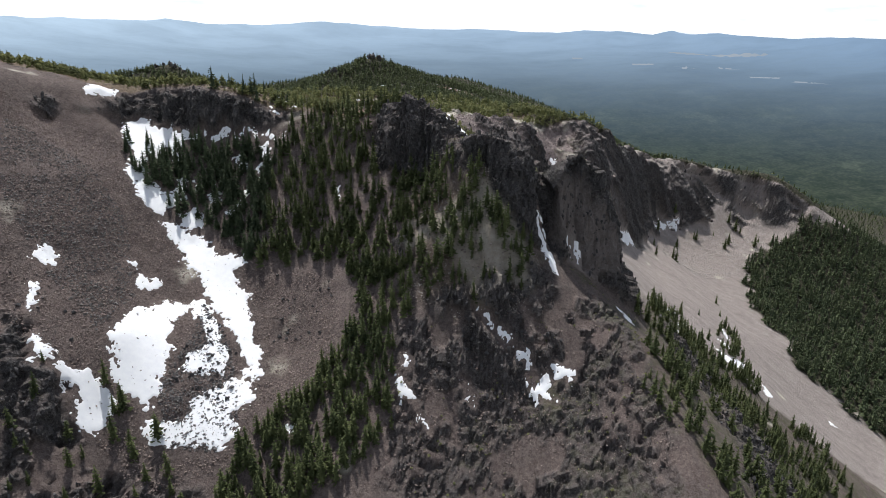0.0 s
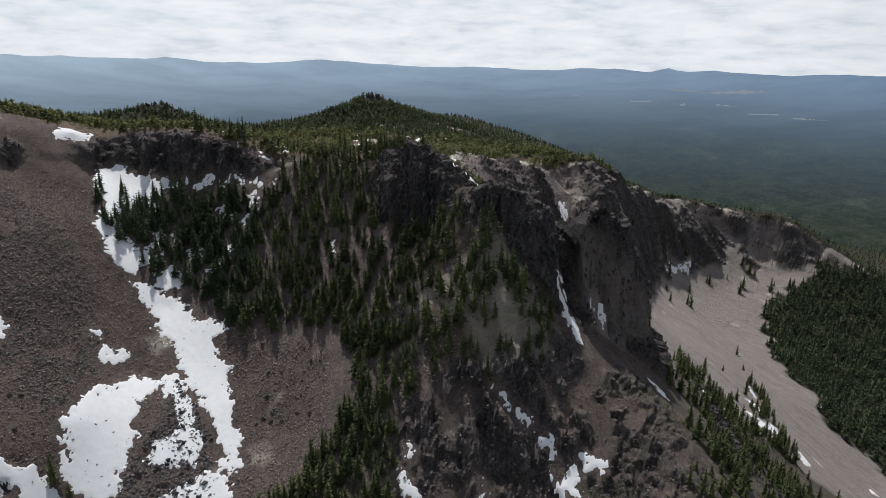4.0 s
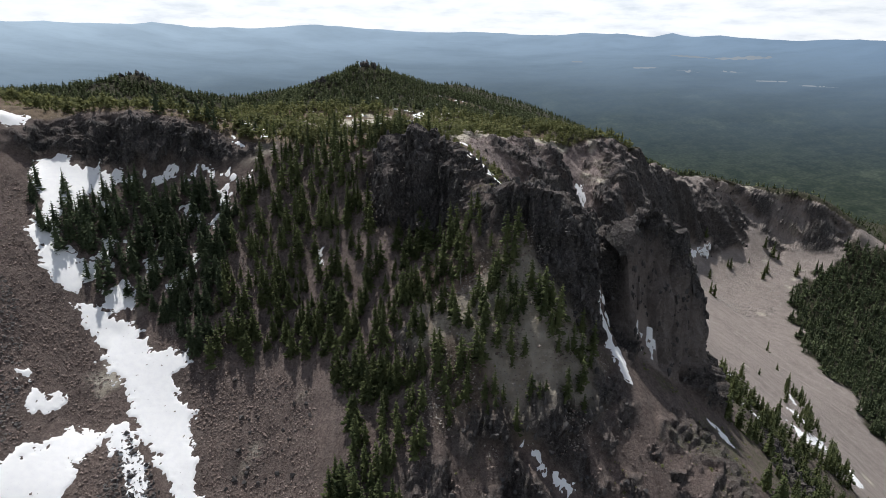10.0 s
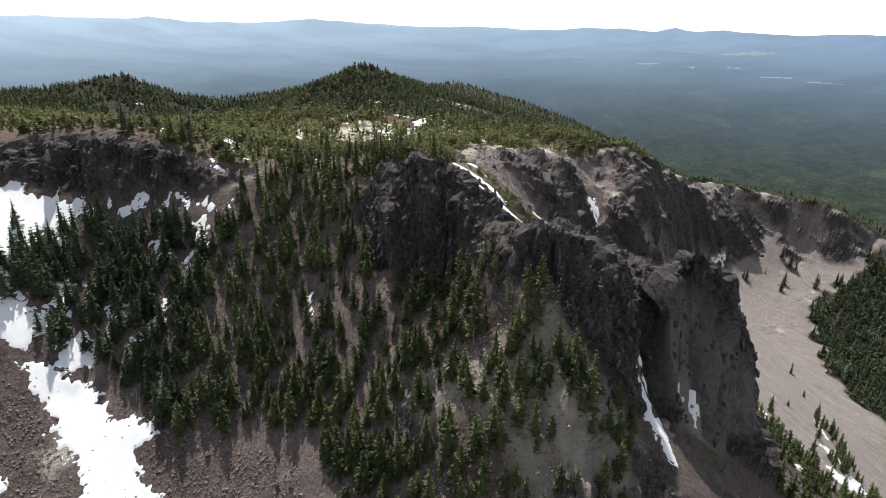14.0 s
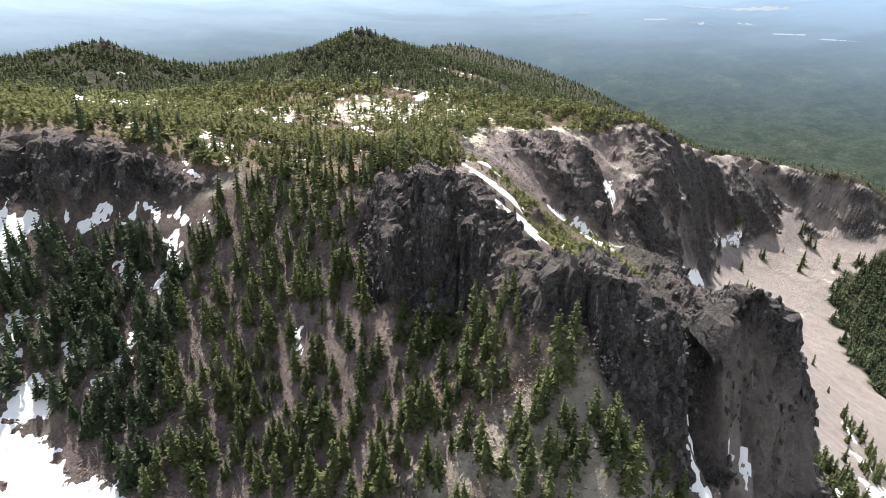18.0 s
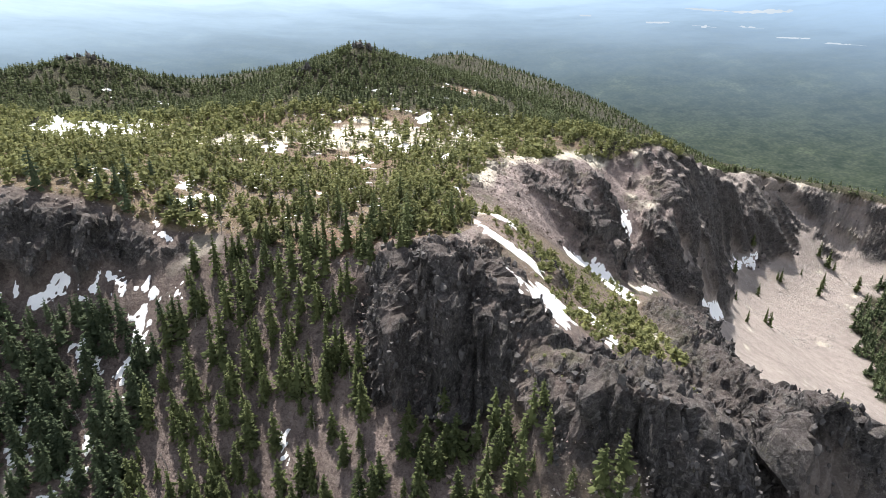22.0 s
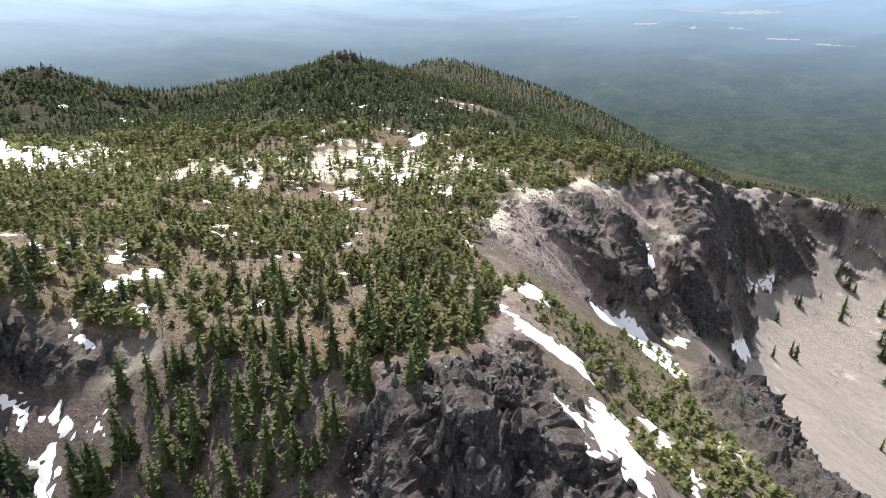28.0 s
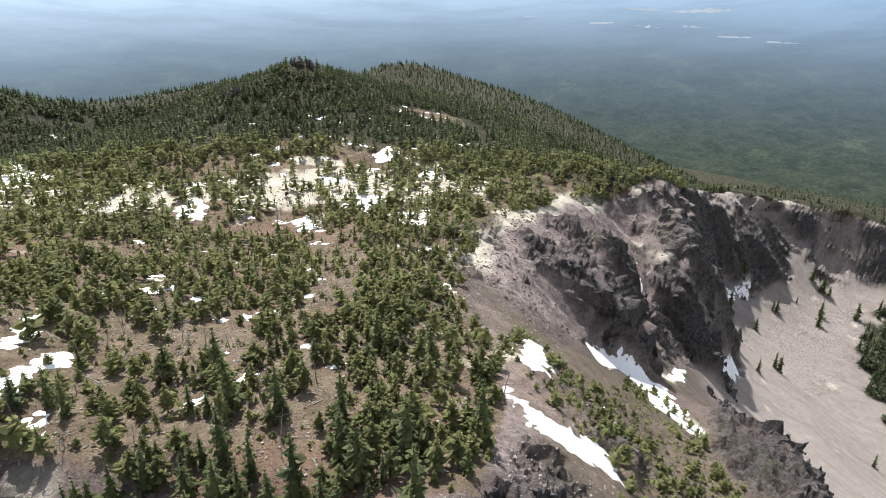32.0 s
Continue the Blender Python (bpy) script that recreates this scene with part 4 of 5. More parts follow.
# ---- the far plain and its hills ----
br = np.r_[np.linspace(1800, 2600, 28), np.linspace(2600, 4000, 42)[1:], np.linspace(4000, 4900, 56)[1:]]
ba = np.linspace(0, 2 * math.pi, 481)
BR, BA = np.meshgrid(br, ba)
bx, by = BR * np.cos(BA), 250 + BR * np.sin(BA)
bu = np.clip((BR - 1850) / 2700, 0, 1)
bz = -4 + 512 * bu ** 1.25
bz += smooth(BR, 2200, 2900) * 10 * fbm(bx, by, 0 * bx, 420, 3)
hills = ridged(bx, by, 0 * bx, 700, 4, 0.5)
bz += smooth(BR, 3700, 4450) * 32 * np.clip(hills * 0.6 + 0.15, 0, 2) + smooth(BR, 4300, 4500) * 14
bz += smooth(BR, 4150, 4500) * 30 * np.exp(-((bx / (by - 0.1) - 0.345) / 0.018) ** 2) * (by > 0)
bz -= smooth(BR, 3000, 4500) * (46 + 26 * bx / 2700)
bz -= smooth(BR, 4600, 4900) * 200
backdrop = tagged(sheet("backdrop", np.stack([bx, by, bz], -1), {}, FAR), "forested plain with far hills, blue haze painted in", "distance", kind="structure")


# ---- snow lying on the ground ----
def lay_snow(poly, step):
    xs, ys = [p[0] for p in poly], [p[1] for p in poly]
    gx, gy = np.arange(min(xs) - 2, max(xs) + 2, step), np.arange(min(ys) - 2, max(ys) + 2, step)
    sx, sy = np.meshgrid(gx, gy)
    wide_ = math.sqrt((max(xs) - min(xs)) * (max(ys) - min(ys)))
    grow, lump = min(1.0, 0.2 * wide_), min(8.0, max(2.0, 0.5 * wide_))
    f = depth_inside(sx, sy, poly) + grow * (2.0 * fbm(sx, sy, 0 * sx, lump, 4, 0.7) + 1.7 * fbm(sx, sy, 0 * sx, 1.9, 3, 0.7) + (0.5 if wide_ > 25 else 0.0))
    z_ = ground_at(sx, sy) + np.clip(f * 0.30, -1.2, 0.35) + 0.04
    idx = np.arange(f.size).reshape(f.shape)
    top = np.maximum.reduce([f[:-1, :-1], f[:-1, 1:], f[1:, 1:], f[1:, :-1]])
    quads = np.stack([idx[:-1, :-1], idx[:-1, 1:], idx[1:, 1:], idx[1:, :-1]], -1)
    white = top > -1.0
    piece = np.where(white, np.arange(white.size).reshape(white.shape), -1)
    while True:
        grown = piece.copy()
        for a in (0, 1):
            for d in (1, -1):
                moved = np.roll(piece, d, a)
                moved[(slice(None),) * a + (0 if d == 1 else -1,)] = -1
                grown = np.where(white, np.maximum(grown, moved), -1)
        if (grown == piece).all():
            break
        piece = grown
    v = np.stack([sx, sy, z_], -1).reshape(-1, 3)
    for p in np.unique(piece[white]):
        one = quads[piece == p]
        if len(one) < 10:
            continue
        used, inv = np.unique(one, return_inverse=True)
        ob = new("snow_patch", mesh_of("snow_patch", v[used], inv.reshape(-1, 4), SNOW, True))
        tagged(ob, "large patch of old white snow lying on the slope" if len(one) * step * step > 350 else "small patch of old snow remaining on bare ground", "snow", "old snow patches")


for poly in PATCHES:
    lay_snow(poly, 0.8 if max(p[1] for p in poly) < 480 else 1.1)


# ---- pale flats and lakes far out on the plain ----
def far_flat(turn, radius, wide, deep):
    """A thin pale flat on the plain; turn: degrees to the right of straight ahead."""
    a = np.linspace(turn - wide / 2, turn + wide / 2, 26)
    rows = []
    for s in np.linspace(-1, 1, 5):
        edge = np.sqrt(np.clip(1 - np.linspace(-1, 1, 26) ** 2, 0, 1)) * deep * (1 + 0.5 * fbm(a * 2, 0 * a + radius, 0 * a, 1.0, 3))
        rr = radius + s * edge
        jj = np.searchsorted(br, rr).clip(0, len(br) - 1)
        ii = np.searchsorted(ba, np.radians(90 - a)).clip(0, len(ba) - 1)
        x_, y_ = rr * np.sin(np.radians(a)), 250 + rr * np.cos(np.radians(a))
        rows.append(np.stack([x_, y_, bz[ii, jj] + 9], -1))
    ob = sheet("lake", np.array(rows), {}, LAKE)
    tagged(ob, "pale lake far out on the plain, shine painted as glow", "water", kind="structure")


for turn, radius, wide, deep in ((22.0, 4060, 3.6, 34), (26.0, 4050, 4.4, 30), (12.5, 3800, 1.0, 14), (18.5, 3700, 2.2, 12), (22.0, 3640, 2.0, 14), (25.5, 3720, 2.0, 12), (28.5, 3560, 2.6, 12), (32.0, 3480, 3.0, 10)):
    far_flat(turn, radius, wide, deep)


# ---- trees ----
def conifer(seed, whorls, arms, lean_out, open_, tufts, sprays=1):
    """The crown of one conifer of unit height: whorls of drooping boughs set with tufts of needles. Returns places and triangles."""
    r = np.random.RandomState(seed)
    v, f = [], []
    bottom = 0.07 + 0.10 * open_ + 0.06 * r.rand()
    lop = r.rand() * 6.28
    for k in range(whorls):
        s = k / (whorls - 1)
        h = bottom + (0.98 - bottom) * s ** 0.95
        reach = lean_out * (1 - s) ** 0.8 + 0.016
        if open_:
            reach *= 0.55 + 0.8 * math.sin(math.pi * min(1, 0.2 + 0.75 * (1 - s)))
        n = max(3, int(round(arms * (1 - 0.45 * s))))
        turn = r.rand() * 6.28
        reach *= 0.75 + 0.45 * r.rand()
        for a in range(n):
            if r.rand() < (0.20 if open_ else 0.12):
                continue
            ang = turn + 6.283 * (a + 0.6 * r.rand()) / n
            ln = reach * (0.55 + 0.7 * r.rand()) * (1 + 0.18 * math.cos(ang - lop))
            drop = ln * (0.50 - 0.55 * s + 0.3 * r.rand()) * (0.25 if open_ else 1.0)
            c, sn = math.cos(ang), math.sin(ang)
            for q in range(tufts):
                u = (q + 0.85) / tufts
                size = (ln * 0.62 / tufts + 0.016) * (0.8 + 0.5 * r.rand())
                mx, my, mz = c * ln * u * 0.85, sn * ln * u * 0.85, h + (r.rand() - 0.5) * 0.03 - drop * u ** 1.4
                for w_ in range(sprays):
                    tip = ang + (r.rand() - 0.5) * 1.6
                    roll_ = (r.rand() - 0.5) * 1.9
                    tx, ty, tz = math.cos(tip), math.sin(tip), -0.35 + 0.75 * r.rand()
                    gx_, gy_, gz_ = -math.sin(tip) * math.cos(roll_), math.cos(tip) * math.cos(roll_), math.sin(roll_)
                    wide = size * (0.55 + 0.3 * r.rand())
                    b = len(v)
                    v += [(mx - tx * size * 1.1, my - ty * size * 1.1, mz + 0.35 * size), (mx + gx_ * wide, my + gy_ * wide, mz + gz_ * wide - 0.15 * size),
                          (mx + tx * size, my + ty * size, mz + tz * size), (mx - gx_ * wide, my - gy_ * wide, mz - gz_ * wide - 0.15 * size)]
                    f += [(b, b + 1, b + 2), (b, b + 2, b + 3)]
    # the dense dark heart of the crown
    b, core = len(v), lean_out * (0.40 if open_ else 0.52) * (0.55 if sprays > 1 else 0.85)
    for k in range(6):
        a = k * 1.047 + 0.5 * r.rand()
        w_ = core * (0.7 + 0.6 * r.rand())
        v.append((w_ * math.cos(a), w_ * math.sin(a), bottom + 0.03 * r.rand() + (0.12 if open_ else 0.0)))
    v.append((0, 0, 0.93))
    f += [(b + k, b + (k + 1) % 6, b + 6) for k in range(6)]
    b = len(v)
    v += [(0.014, 0, 0.72), (-0.008, 0.012, 0.72), (-0.008, -0.012, 0.72), (0, 0, 1.04)]
    f += [(b, b + 1, b + 3), (b + 1, b + 2, b + 3), (b + 2, b, b + 3)]
    return np.array(v), np.array(f)


def trunk(sides=6, low=0.016, top=0.9):
    v, f = [], []
    for s, (h, w_) in enumerate(((-0.10, low * 1.25), (0.04, low), (0.5, low * 0.6), (top, low * 0.15))):
        for k in range(sides):
            a = 6.283 * k / sides
            v.append((w_ * math.cos(a), w_ * math.sin(a), h))
        if s:
            for k in range(sides):
                f.append(((s - 1) * sides + k, (s - 1) * sides + (k + 1) % sides, s * sides + (k + 1) % sides, s * sides + k))
    return np.array(v), np.array(f)


def joined(name, protos, places, sizes, turns, picks, mat):
    """Many trees as one mesh."""
    vs, fs, base = [], [], 0
    for p, (v, f) in enumerate(protos):
        sel = np.where(picks == p)[0]
        if not len(sel):
            continue
        c, s = np.cos(turns[sel]), np.sin(turns[sel])
        girth = sizes[sel, 1]
        x = (v[None, :, 0] * c[:, None] - v[None, :, 1] * s[:, None]) * girth[:, None] + places[sel, 0, None]
        y = (v[None, :, 0] * s[:, None] + v[None, :, 1] * c[:, None]) * girth[:, None] + places[sel, 1, None]
        z = v[None, :, 2] * sizes[sel, 0, None] + places[sel, 2, None]
        vs.append(np.stack([x, y, z], -1).reshape(-1, 3))
        fs.append((f[None] + (np.arange(len(sel)) * len(v))[:, None, None]).reshape(-1, f.shape[1]) + base)
        base += len(sel) * len(v)
    return new(name, mesh_of(name, np.concatenate(vs), np.concatenate(fs), mat))


def scatter(rng, box, spacing, keep):
    """Places on a shaken grid in a box, kept with the chance that keep gives."""
    x0, y0, x1, y1 = box
    gx, gy = np.meshgrid(np.arange(x0, x1, spacing), np.arange(y0, y1, spacing))
    x = gx.ravel() + rng.rand(gx.size) * spacing
    y = gy.ravel() + rng.rand(gx.size) * spacing
    ok = rng.rand(len(x)) < keep(x, y)
    return x[ok], y[ok]


rng = np.random.RandomState(11)
SOUTH_WOOD = [(-240, 458), (-238, 470), (-204, 478), (-175, 484), (-142, 486), (-128, 492), (-108, 502), (-80, 508), (-44, 486), (-52, 456), (-40, 438), (4, 428), (14, 410), (26, 397), (27, 378), (6, 366), (-14, 356), (-44, 361), (-66, 384),
              (-94, 402), (-119, 392), (-137, 398), (-159, 420), (-190, 424), (-214, 434)]
SPUR_WOOD = [(-54, 382), (-26, 368), (-18, 340), (-26, 311), (-22, 286), (-38, 262), (-61, 248), (-118, 250), (-106, 285), (-78, 308), (-61, 326), (-48, 346)]
TALUS_WOOD = [(300, 600), (322, 640), (340, 670), (346, 640), (326, 575), (318, 520), (296, 500), (280, 520)]
SHELF_WOOD = [(-2, 565), (4, 530), (14, 505), (28, 478), (44, 452), (66, 458), (74, 456), (77, 500), (82, 545), (88, 575), (100, 604), (96, 630), (80, 628), (54, 596), (36, 574), (14, 600)]
FACE_WOOD = [(-60, 500), (-30, 500), (-30, 470), (-52, 440), (-20, 430), (2, 428), (14, 402), (30, 396), (50, 390), (62, 372), (50, 345), (-30, 345), (-60, 380)]
RIM_WOOD = [(-190, 512), (-110, 512), (-50, 488), (-20, 484), (-6, 540), (-60, 560), (-190, 552)]


def fir_keep(x, y):
    n = fbm(x, y, 0 * x, 18, 2)
    d = (0.58 + 0.26 * smooth(x, -128, -142)) * inside(x, y, SOUTH_WOOD) + 0.85 * inside(x, y, SPUR_WOOD) + 0.42 * inside(x, y, EAST_WOOD) * smooth(n, -0.5, 0.35) + 0.38 * inside(x, y, TALUS_WOOD) + 0.07 * inside(x, y, RIM_WOOD) + 0.12 * inside(x, y, [(-240, 230), (-215, 290), (-165, 300), (-120, 255), (-110, 225)])
    d = np.maximum(d, 0.56 * inside(x, y, FACE_WOOD))
    return d * smooth(n, -1.5, -0.3) * (1 - 0.85 * grid_value(BARE, x, y)) * (1 - 0.8 * grid_value(SNOWY, x, y))


def pine_keep(x, y):
    n = fbm(x, y, 0 * x, 30, 3)
    on = inside(x, y, PLATEAU_EDGE)
    flat = np.exp(-((y - 800 - 0.12 * (x + 100)) / 55) ** 2) * smooth(x, 90, 0)
    d = on * (1 - 0.22 * smooth(y, 610, 530)) * (1 - 0.2 * smooth(y, 660, 740)) * (0.80 + 0.10 * smooth(y, 860, 930)) * (1 - 0.93 * inside(x, y, CLEARING)) * (np.hypot(x + 112, y - 1064) > 15) * (np.hypot((x + 464) * 0.5, y - 1092) > 14) * (1 - 0.42 * flat) * smooth(n, -1.0, -0.1)
    d = np.maximum(d, 0.8 * inside(x, y, SHELF_WOOD) * smooth(n, -0.8, 0.2))
    return d * (1 - 0.9 * grid_value(ROCK, x, y)) * (1 - 0.6 * grid_value(SNOWY, x, y)) * (1 - 0.35 * inside(x, y, [(-400, 770), (-240, 770), (-230, 860), (-400, 870)]))


def wood_keep(x, y):
    return smooth(depth_inside(x, y, RIGHT_WOOD) + 9 * fbm(x, y, 0 * x, 20, 4, 0.6), -3, 4) * (0.8 + 0.2 * fbm(x, y, 0 * x, 60, 2))


fx, fy = scatter(rng, (-245, 220, 350, 680), 4.1, fir_keep)
px_, py_ = scatter(rng, (-700, 470, 420, 900), 3.5, pine_keep)
hx_, hy_ = scatter(rng, (-700, 900, 420, 1150), 5.6, lambda x, y: np.minimum(1, 1.3 * pine_keep(x, y)))
qx, qy = scatter(rng, (-800, 1150, 800, 1690), 10.0, lambda x, y: inside(x, y, PLATEAU_EDGE) * 0.8)
ex, ey = scatter(rng, (420, 1030, 1450, 1900), 11.0, lambda x, y: (inside(x, y, PLATEAU_EDGE) | (x + y > 1880)) * 0.85 * smooth(fbm(x, y, 0 * x, 90, 3), -0.9, -0.2))
wx, wy = scatter(rng, (420, 250, 900, 1200), 7.0, wood_keep)

TALUS_TREES = ((353, 880), (357, 877), (396, 979), (437, 1012), (440, 1009), (475, 1023), (520, 1040), (526, 1034), (533, 991), (545, 1004), (512, 1052))
for lone in TALUS_TREES + ((365, 990), (338, 925), (410, 1042), (318, 856), (480, 985), (492, 1000), (296, 640), (262, 610), (280, 575), (350, 700), (372, 760)):
    fx, fy = np.append(fx, lone[0]), np.append(fy, lone[1])

fir_fine = [conifer(20 + k, 15, 7, 0.165 + 0.012 * k, False, 3, 2) for k in range(6)]
pine_fine = [conifer(40 + k, 12, 7, 0.235 + 0.022 * k, True, 2, 2) for k in range(6)]
fir_mid = [conifer(60 + k, 11, 6, 0.17 + 0.01 * k, False, 2) for k in range(6)]
pine_mid = [conifer(70 + k, 9, 6, 0.225 + 0.018 * k, True, 1) for k in range(6)]
pine_far = [conifer(76 + k, 6, 5, 0.225 + 0.018 * k, True, 1) for k in range(6)]
tiny_tree = [conifer(92 + k, 4, 4, 0.24 + 0.02 * (k % 3), k % 3 == 0, 1) for k in range(6)]
far_tree = [conifer(82 + k, 6, 5, 0.22 + 0.02 * (k % 3), k % 3 == 0, 1) for k in range(6)]
TRUNK = trunk()


def stand(kind, count, x, y, height, spread, near_line, fine, mid, far, leaf, label, group):
    """A stand: the trees nearest to the path as things, the rest as one stuff."""
    n = len(x)
    h = height(rng, n, x, y)
    places = np.stack([x, y, ground_at(x, y) - 0.3], -1)
    order = np.argsort(near_line(x, y))
    things, rest = order[:count], order[count:]
    crowns = [mesh_of("crown", v, f, leaf) for v, f in fine]
    stem = mesh_of("trunk", *TRUNK, BARK, True)
    for i in things:
        tree = tagged(new(kind), label, "tree", group)
        tree.empty_display_size = 0.5
        tree.location = places[i]
        tree.rotation_euler = (0, 0, rng.rand() * 6.28)
        g = h[i] * (spread + 0.25 * rng.rand())
        tree.scale = (g, g, h[i])
        for name, me in (("crown", crowns[rng.randint(len(crowns))]), ("trunk", stem)):
            o = new(name, me)
            o.parent = tree
    for part_, protos, name in ((rest[y[rest] < 650], mid, "_wood"), (rest[y[rest] >= 650], far, "_hill_wood")):
        if len(part_):
            sizes = np.stack([h[part_], h[part_] * (spread + 0.25 * rng.rand(len(part_)))], -1)
            turns, picks = rng.rand(len(part_)) * 6.28, rng.randint(len(protos), size=len(part_))
            tagged(joined(kind + name, protos, places[part_], sizes, turns, picks, leaf), label + ", massed as a wood", "forest", kind="stuff")


dense = (fx < -126) & (fy > 380)
stand("fir_tree", 110, fx[dense], fy[dense], lambda r, n, x, y: 8.0 + 11.0 * r.rand(n), 1.0, lambda x, y: np.hypot(x + 140, y - 440), fir_fine, fir_mid, fir_mid, SHADE_FIR,
      "tall dark fir tree in the dense snowy wood under the cliff", "firs under the cliff")
stand("fir_tree", 190, fx[~dense], fy[~dense], lambda r, n, x, y: (6.5 + 12.0 * r.rand(n) ** 1.1) * np.where((x > 345) & (y > 860), 1.5, 1.0), 0.95, lambda x, y: np.hypot(x + 60, y - 400), fir_fine, fir_mid, fir_mid, FIR,
      "green pointed fir tree on the steep scree slope", "firs on the slope")
stand("pine_tree", 300, px_, py_, lambda r, n, x, y: (2.0 + 8.4 * r.rand(n) ** 1.9) * (1 + 0.55 * smooth(y, 640, 800)) * np.where(inside(x, y, SHELF_WOOD), 0.72, 1.0) * 1.0, 0.85,
      lambda x, y: np.hypot(x + 60, y - 520), pine_fine, pine_mid, pine_far, PINE, "green lodgepole pine tree on the tan pumice plateau", "pines on the plateau")
for name, tx, ty, hh in (("hill_wood", hx_, hy_, 11.0), ("back_wood", qx, qy, 9.5), ("flank_wood", ex, ey, 10.0), ("basin_wood", wx, wy, 19.0)):
    nn = len(tx)
    hs = hh * (0.5 + 0.7 * rng.rand(nn))
    basin = name == "basin_wood"
    shapes = [far_tree[k] for k in (1, 2, 4, 5)] if basin else tiny_tree if name in ("back_wood", "flank_wood") else far_tree
    tagged(joined(name, shapes, np.stack([tx, ty, ground_at(tx, ty) - 0.4], -1), np.stack([hs, hs * (0.85 if basin else 1.2)], -1), rng.rand(nn) * 6.28, rng.randint(len(shapes), size=nn), BASIN_FIR if basin else HILL),
           "dense dark green conifer forest on the mountain flank", "forest", kind="stuff")


# ---- stones and crags ----
def chunk(seed, flat=1.0, points=13):
    """One angular block of unit size: the hull of shaken points."""
    r = np.random.RandomState(seed)
    bm = bmesh.new()
    for k in range(points):
        d = r.randn(3)
        d /= np.linalg.norm(d)
        bm.verts.new(d * (0.42 + 0.16 * r.rand()) * np.array((1.0, 0.8, flat)))
    bmesh.ops.convex_hull(bm, input=bm.verts)
    for v in [v for v in bm.verts if not v.link_faces]:
        bm.verts.remove(v)
    bm.verts.ensure_lookup_table()
    bm.verts.index_update()
    v = np.array([v.co for v in bm.verts])
    f = np.array([[w_.index for w_ in q.verts] for q in bm.faces])
    bm.free()
    return v, f


BLOCKS = [chunk(100 + k) for k in range(8)]
COLUMNS = [chunk(200 + k, 1.5, 10) for k in range(8)]
PEBBLES = [chunk(250 + k, 0.9, 8) for k in range(10)]
stone_rng = np.random.RandomState(23)


def strew(name, protos, x, y, z, size, squash, mat, label):
    n = len(x)
    sizes = np.stack([size * squash, size], -1)
    ob = joined(name, protos, np.stack([x, y, z], -1), sizes, stone_rng.rand(n) * 6.28, stone_rng.randint(len(protos), size=n), mat)
    tagged(ob, label, "rock", kind="stuff")


CREST = [(-58, 476), (-48, 446), (-20, 434), (4, 432), (14, 400), (40, 392), (70, 400), (84, 466), (40, 464), (16, 464), (6, 506), (-14, 496)]
# crags: blocks standing out of the steep rock
area = np.gradient(GX)[None, :] * np.gradient(GY)[:, None] / np.cos(np.radians(np.minimum(SLOPE, 80)))
chance = (area * (ROCK > 0.5) * np.maximum(smooth(SLOPE, 30, 50), 1.0 * inside(X, Y, CREST)) * (1 - 0.97 * smooth(Y, 700, 800)) * (np.hypot(X - 60, Y - 640) < 760) * (1 - 0.6 * bowl) * (1 - 0.6 * slab)).ravel()
pick = stone_rng.choice(chance.size, 9000, p=chance / chance.sum())
pc = P.reshape(-1, 3)[pick] + stone_rng.randn(9000, 3) * 0.6
far_ = smooth(pc[:, 1], 520, 900)
strew("crag_blocks", COLUMNS, pc[:, 0], pc[:, 1], pc[:, 2], (0.8 + 2.4 * stone_rng.rand(9000) ** 2.5) * (1 + 0.9 * far_), 1.2, LAVA, "jagged dark lava blocks standing out of the cliffs")


def stones_in(name, poly, count, lo, hi, mat, label, power=3.0, bury=0.97):
    xs, ys = [p[0] for p in poly], [p[1] for p in poly]
    x, y = stone_rng.uniform(min(xs), max(xs), count * 3), stone_rng.uniform(min(ys), max(ys), count * 3)
    ok = inside(x, y, poly) & (stone_rng.rand(count * 3) > bury * grid_value(SNOWY, x, y)) & (fbm(x, y, 0 * x, 16, 3) > -0.8 + 0.5 * stone_rng.rand(count * 3) - 0.3)
    x, y = x[ok][:count], y[ok][:count]
    size = lo + (hi - lo) * stone_rng.rand(len(x)) ** power
    strew(name, PEBBLES, x, y, ground_at(x, y) + size * 0.08, size, 0.62, mat, label)


stones_in("scree_stones", [(-330, 440), (-250, 470), (-200, 440), (-150, 410), (-108, 400), (-70, 380), (-60, 330), (-95, 280), (-150, 255), (-230, 300), (-290, 340)], 24000, 0.45, 2.1, BROWN_STONE, "brown scree stones on the west slopes", 2.4, 0.94)
stones_in("grey_scree_stones", [(-300, 430), (-250, 428), (-212, 400), (-188, 352), (-196, 318), (-236, 340), (-280, 380)], 6000, 0.5, 2.6, GREY_STONE, "dark grey blocks strewn over the west slope", 2.6, 0.95)
stones_in("talus_stones", [(330, 960), (420, 1030), (520, 1050), (560, 990), (500, 940), (440, 880), (380, 860)], 8000, 0.5, 2.8, TALUS_STONE, "pale talus stones in the bowl")
stones_in("slope_stones", [(-60, 480), (-20, 440), (30, 400), (60, 360), (110, 350), (130, 260), (-30, 250), (-50, 330)], 5000, 0.4, 2.2, BROWN_STONE, "loose stones on the rocky face")
stones_in("wood_stones", [(-130, 500), (-60, 500), (-10, 425), (25, 400), (62, 372), (50, 345), (-60, 350), (-130, 395)], 7000, 0.3, 1.6, RED_STONE, "reddish grey rubble between the firs", 3.5)
stones_in("face_rubble", [(-20, 395), (8, 404), (30, 398), (54, 392), (66, 372), (60, 345), (20, 335), (-20, 350)], 4500, 0.35, 1.9, PALE_STONE, "pale rubble below the cliff", 2.6)
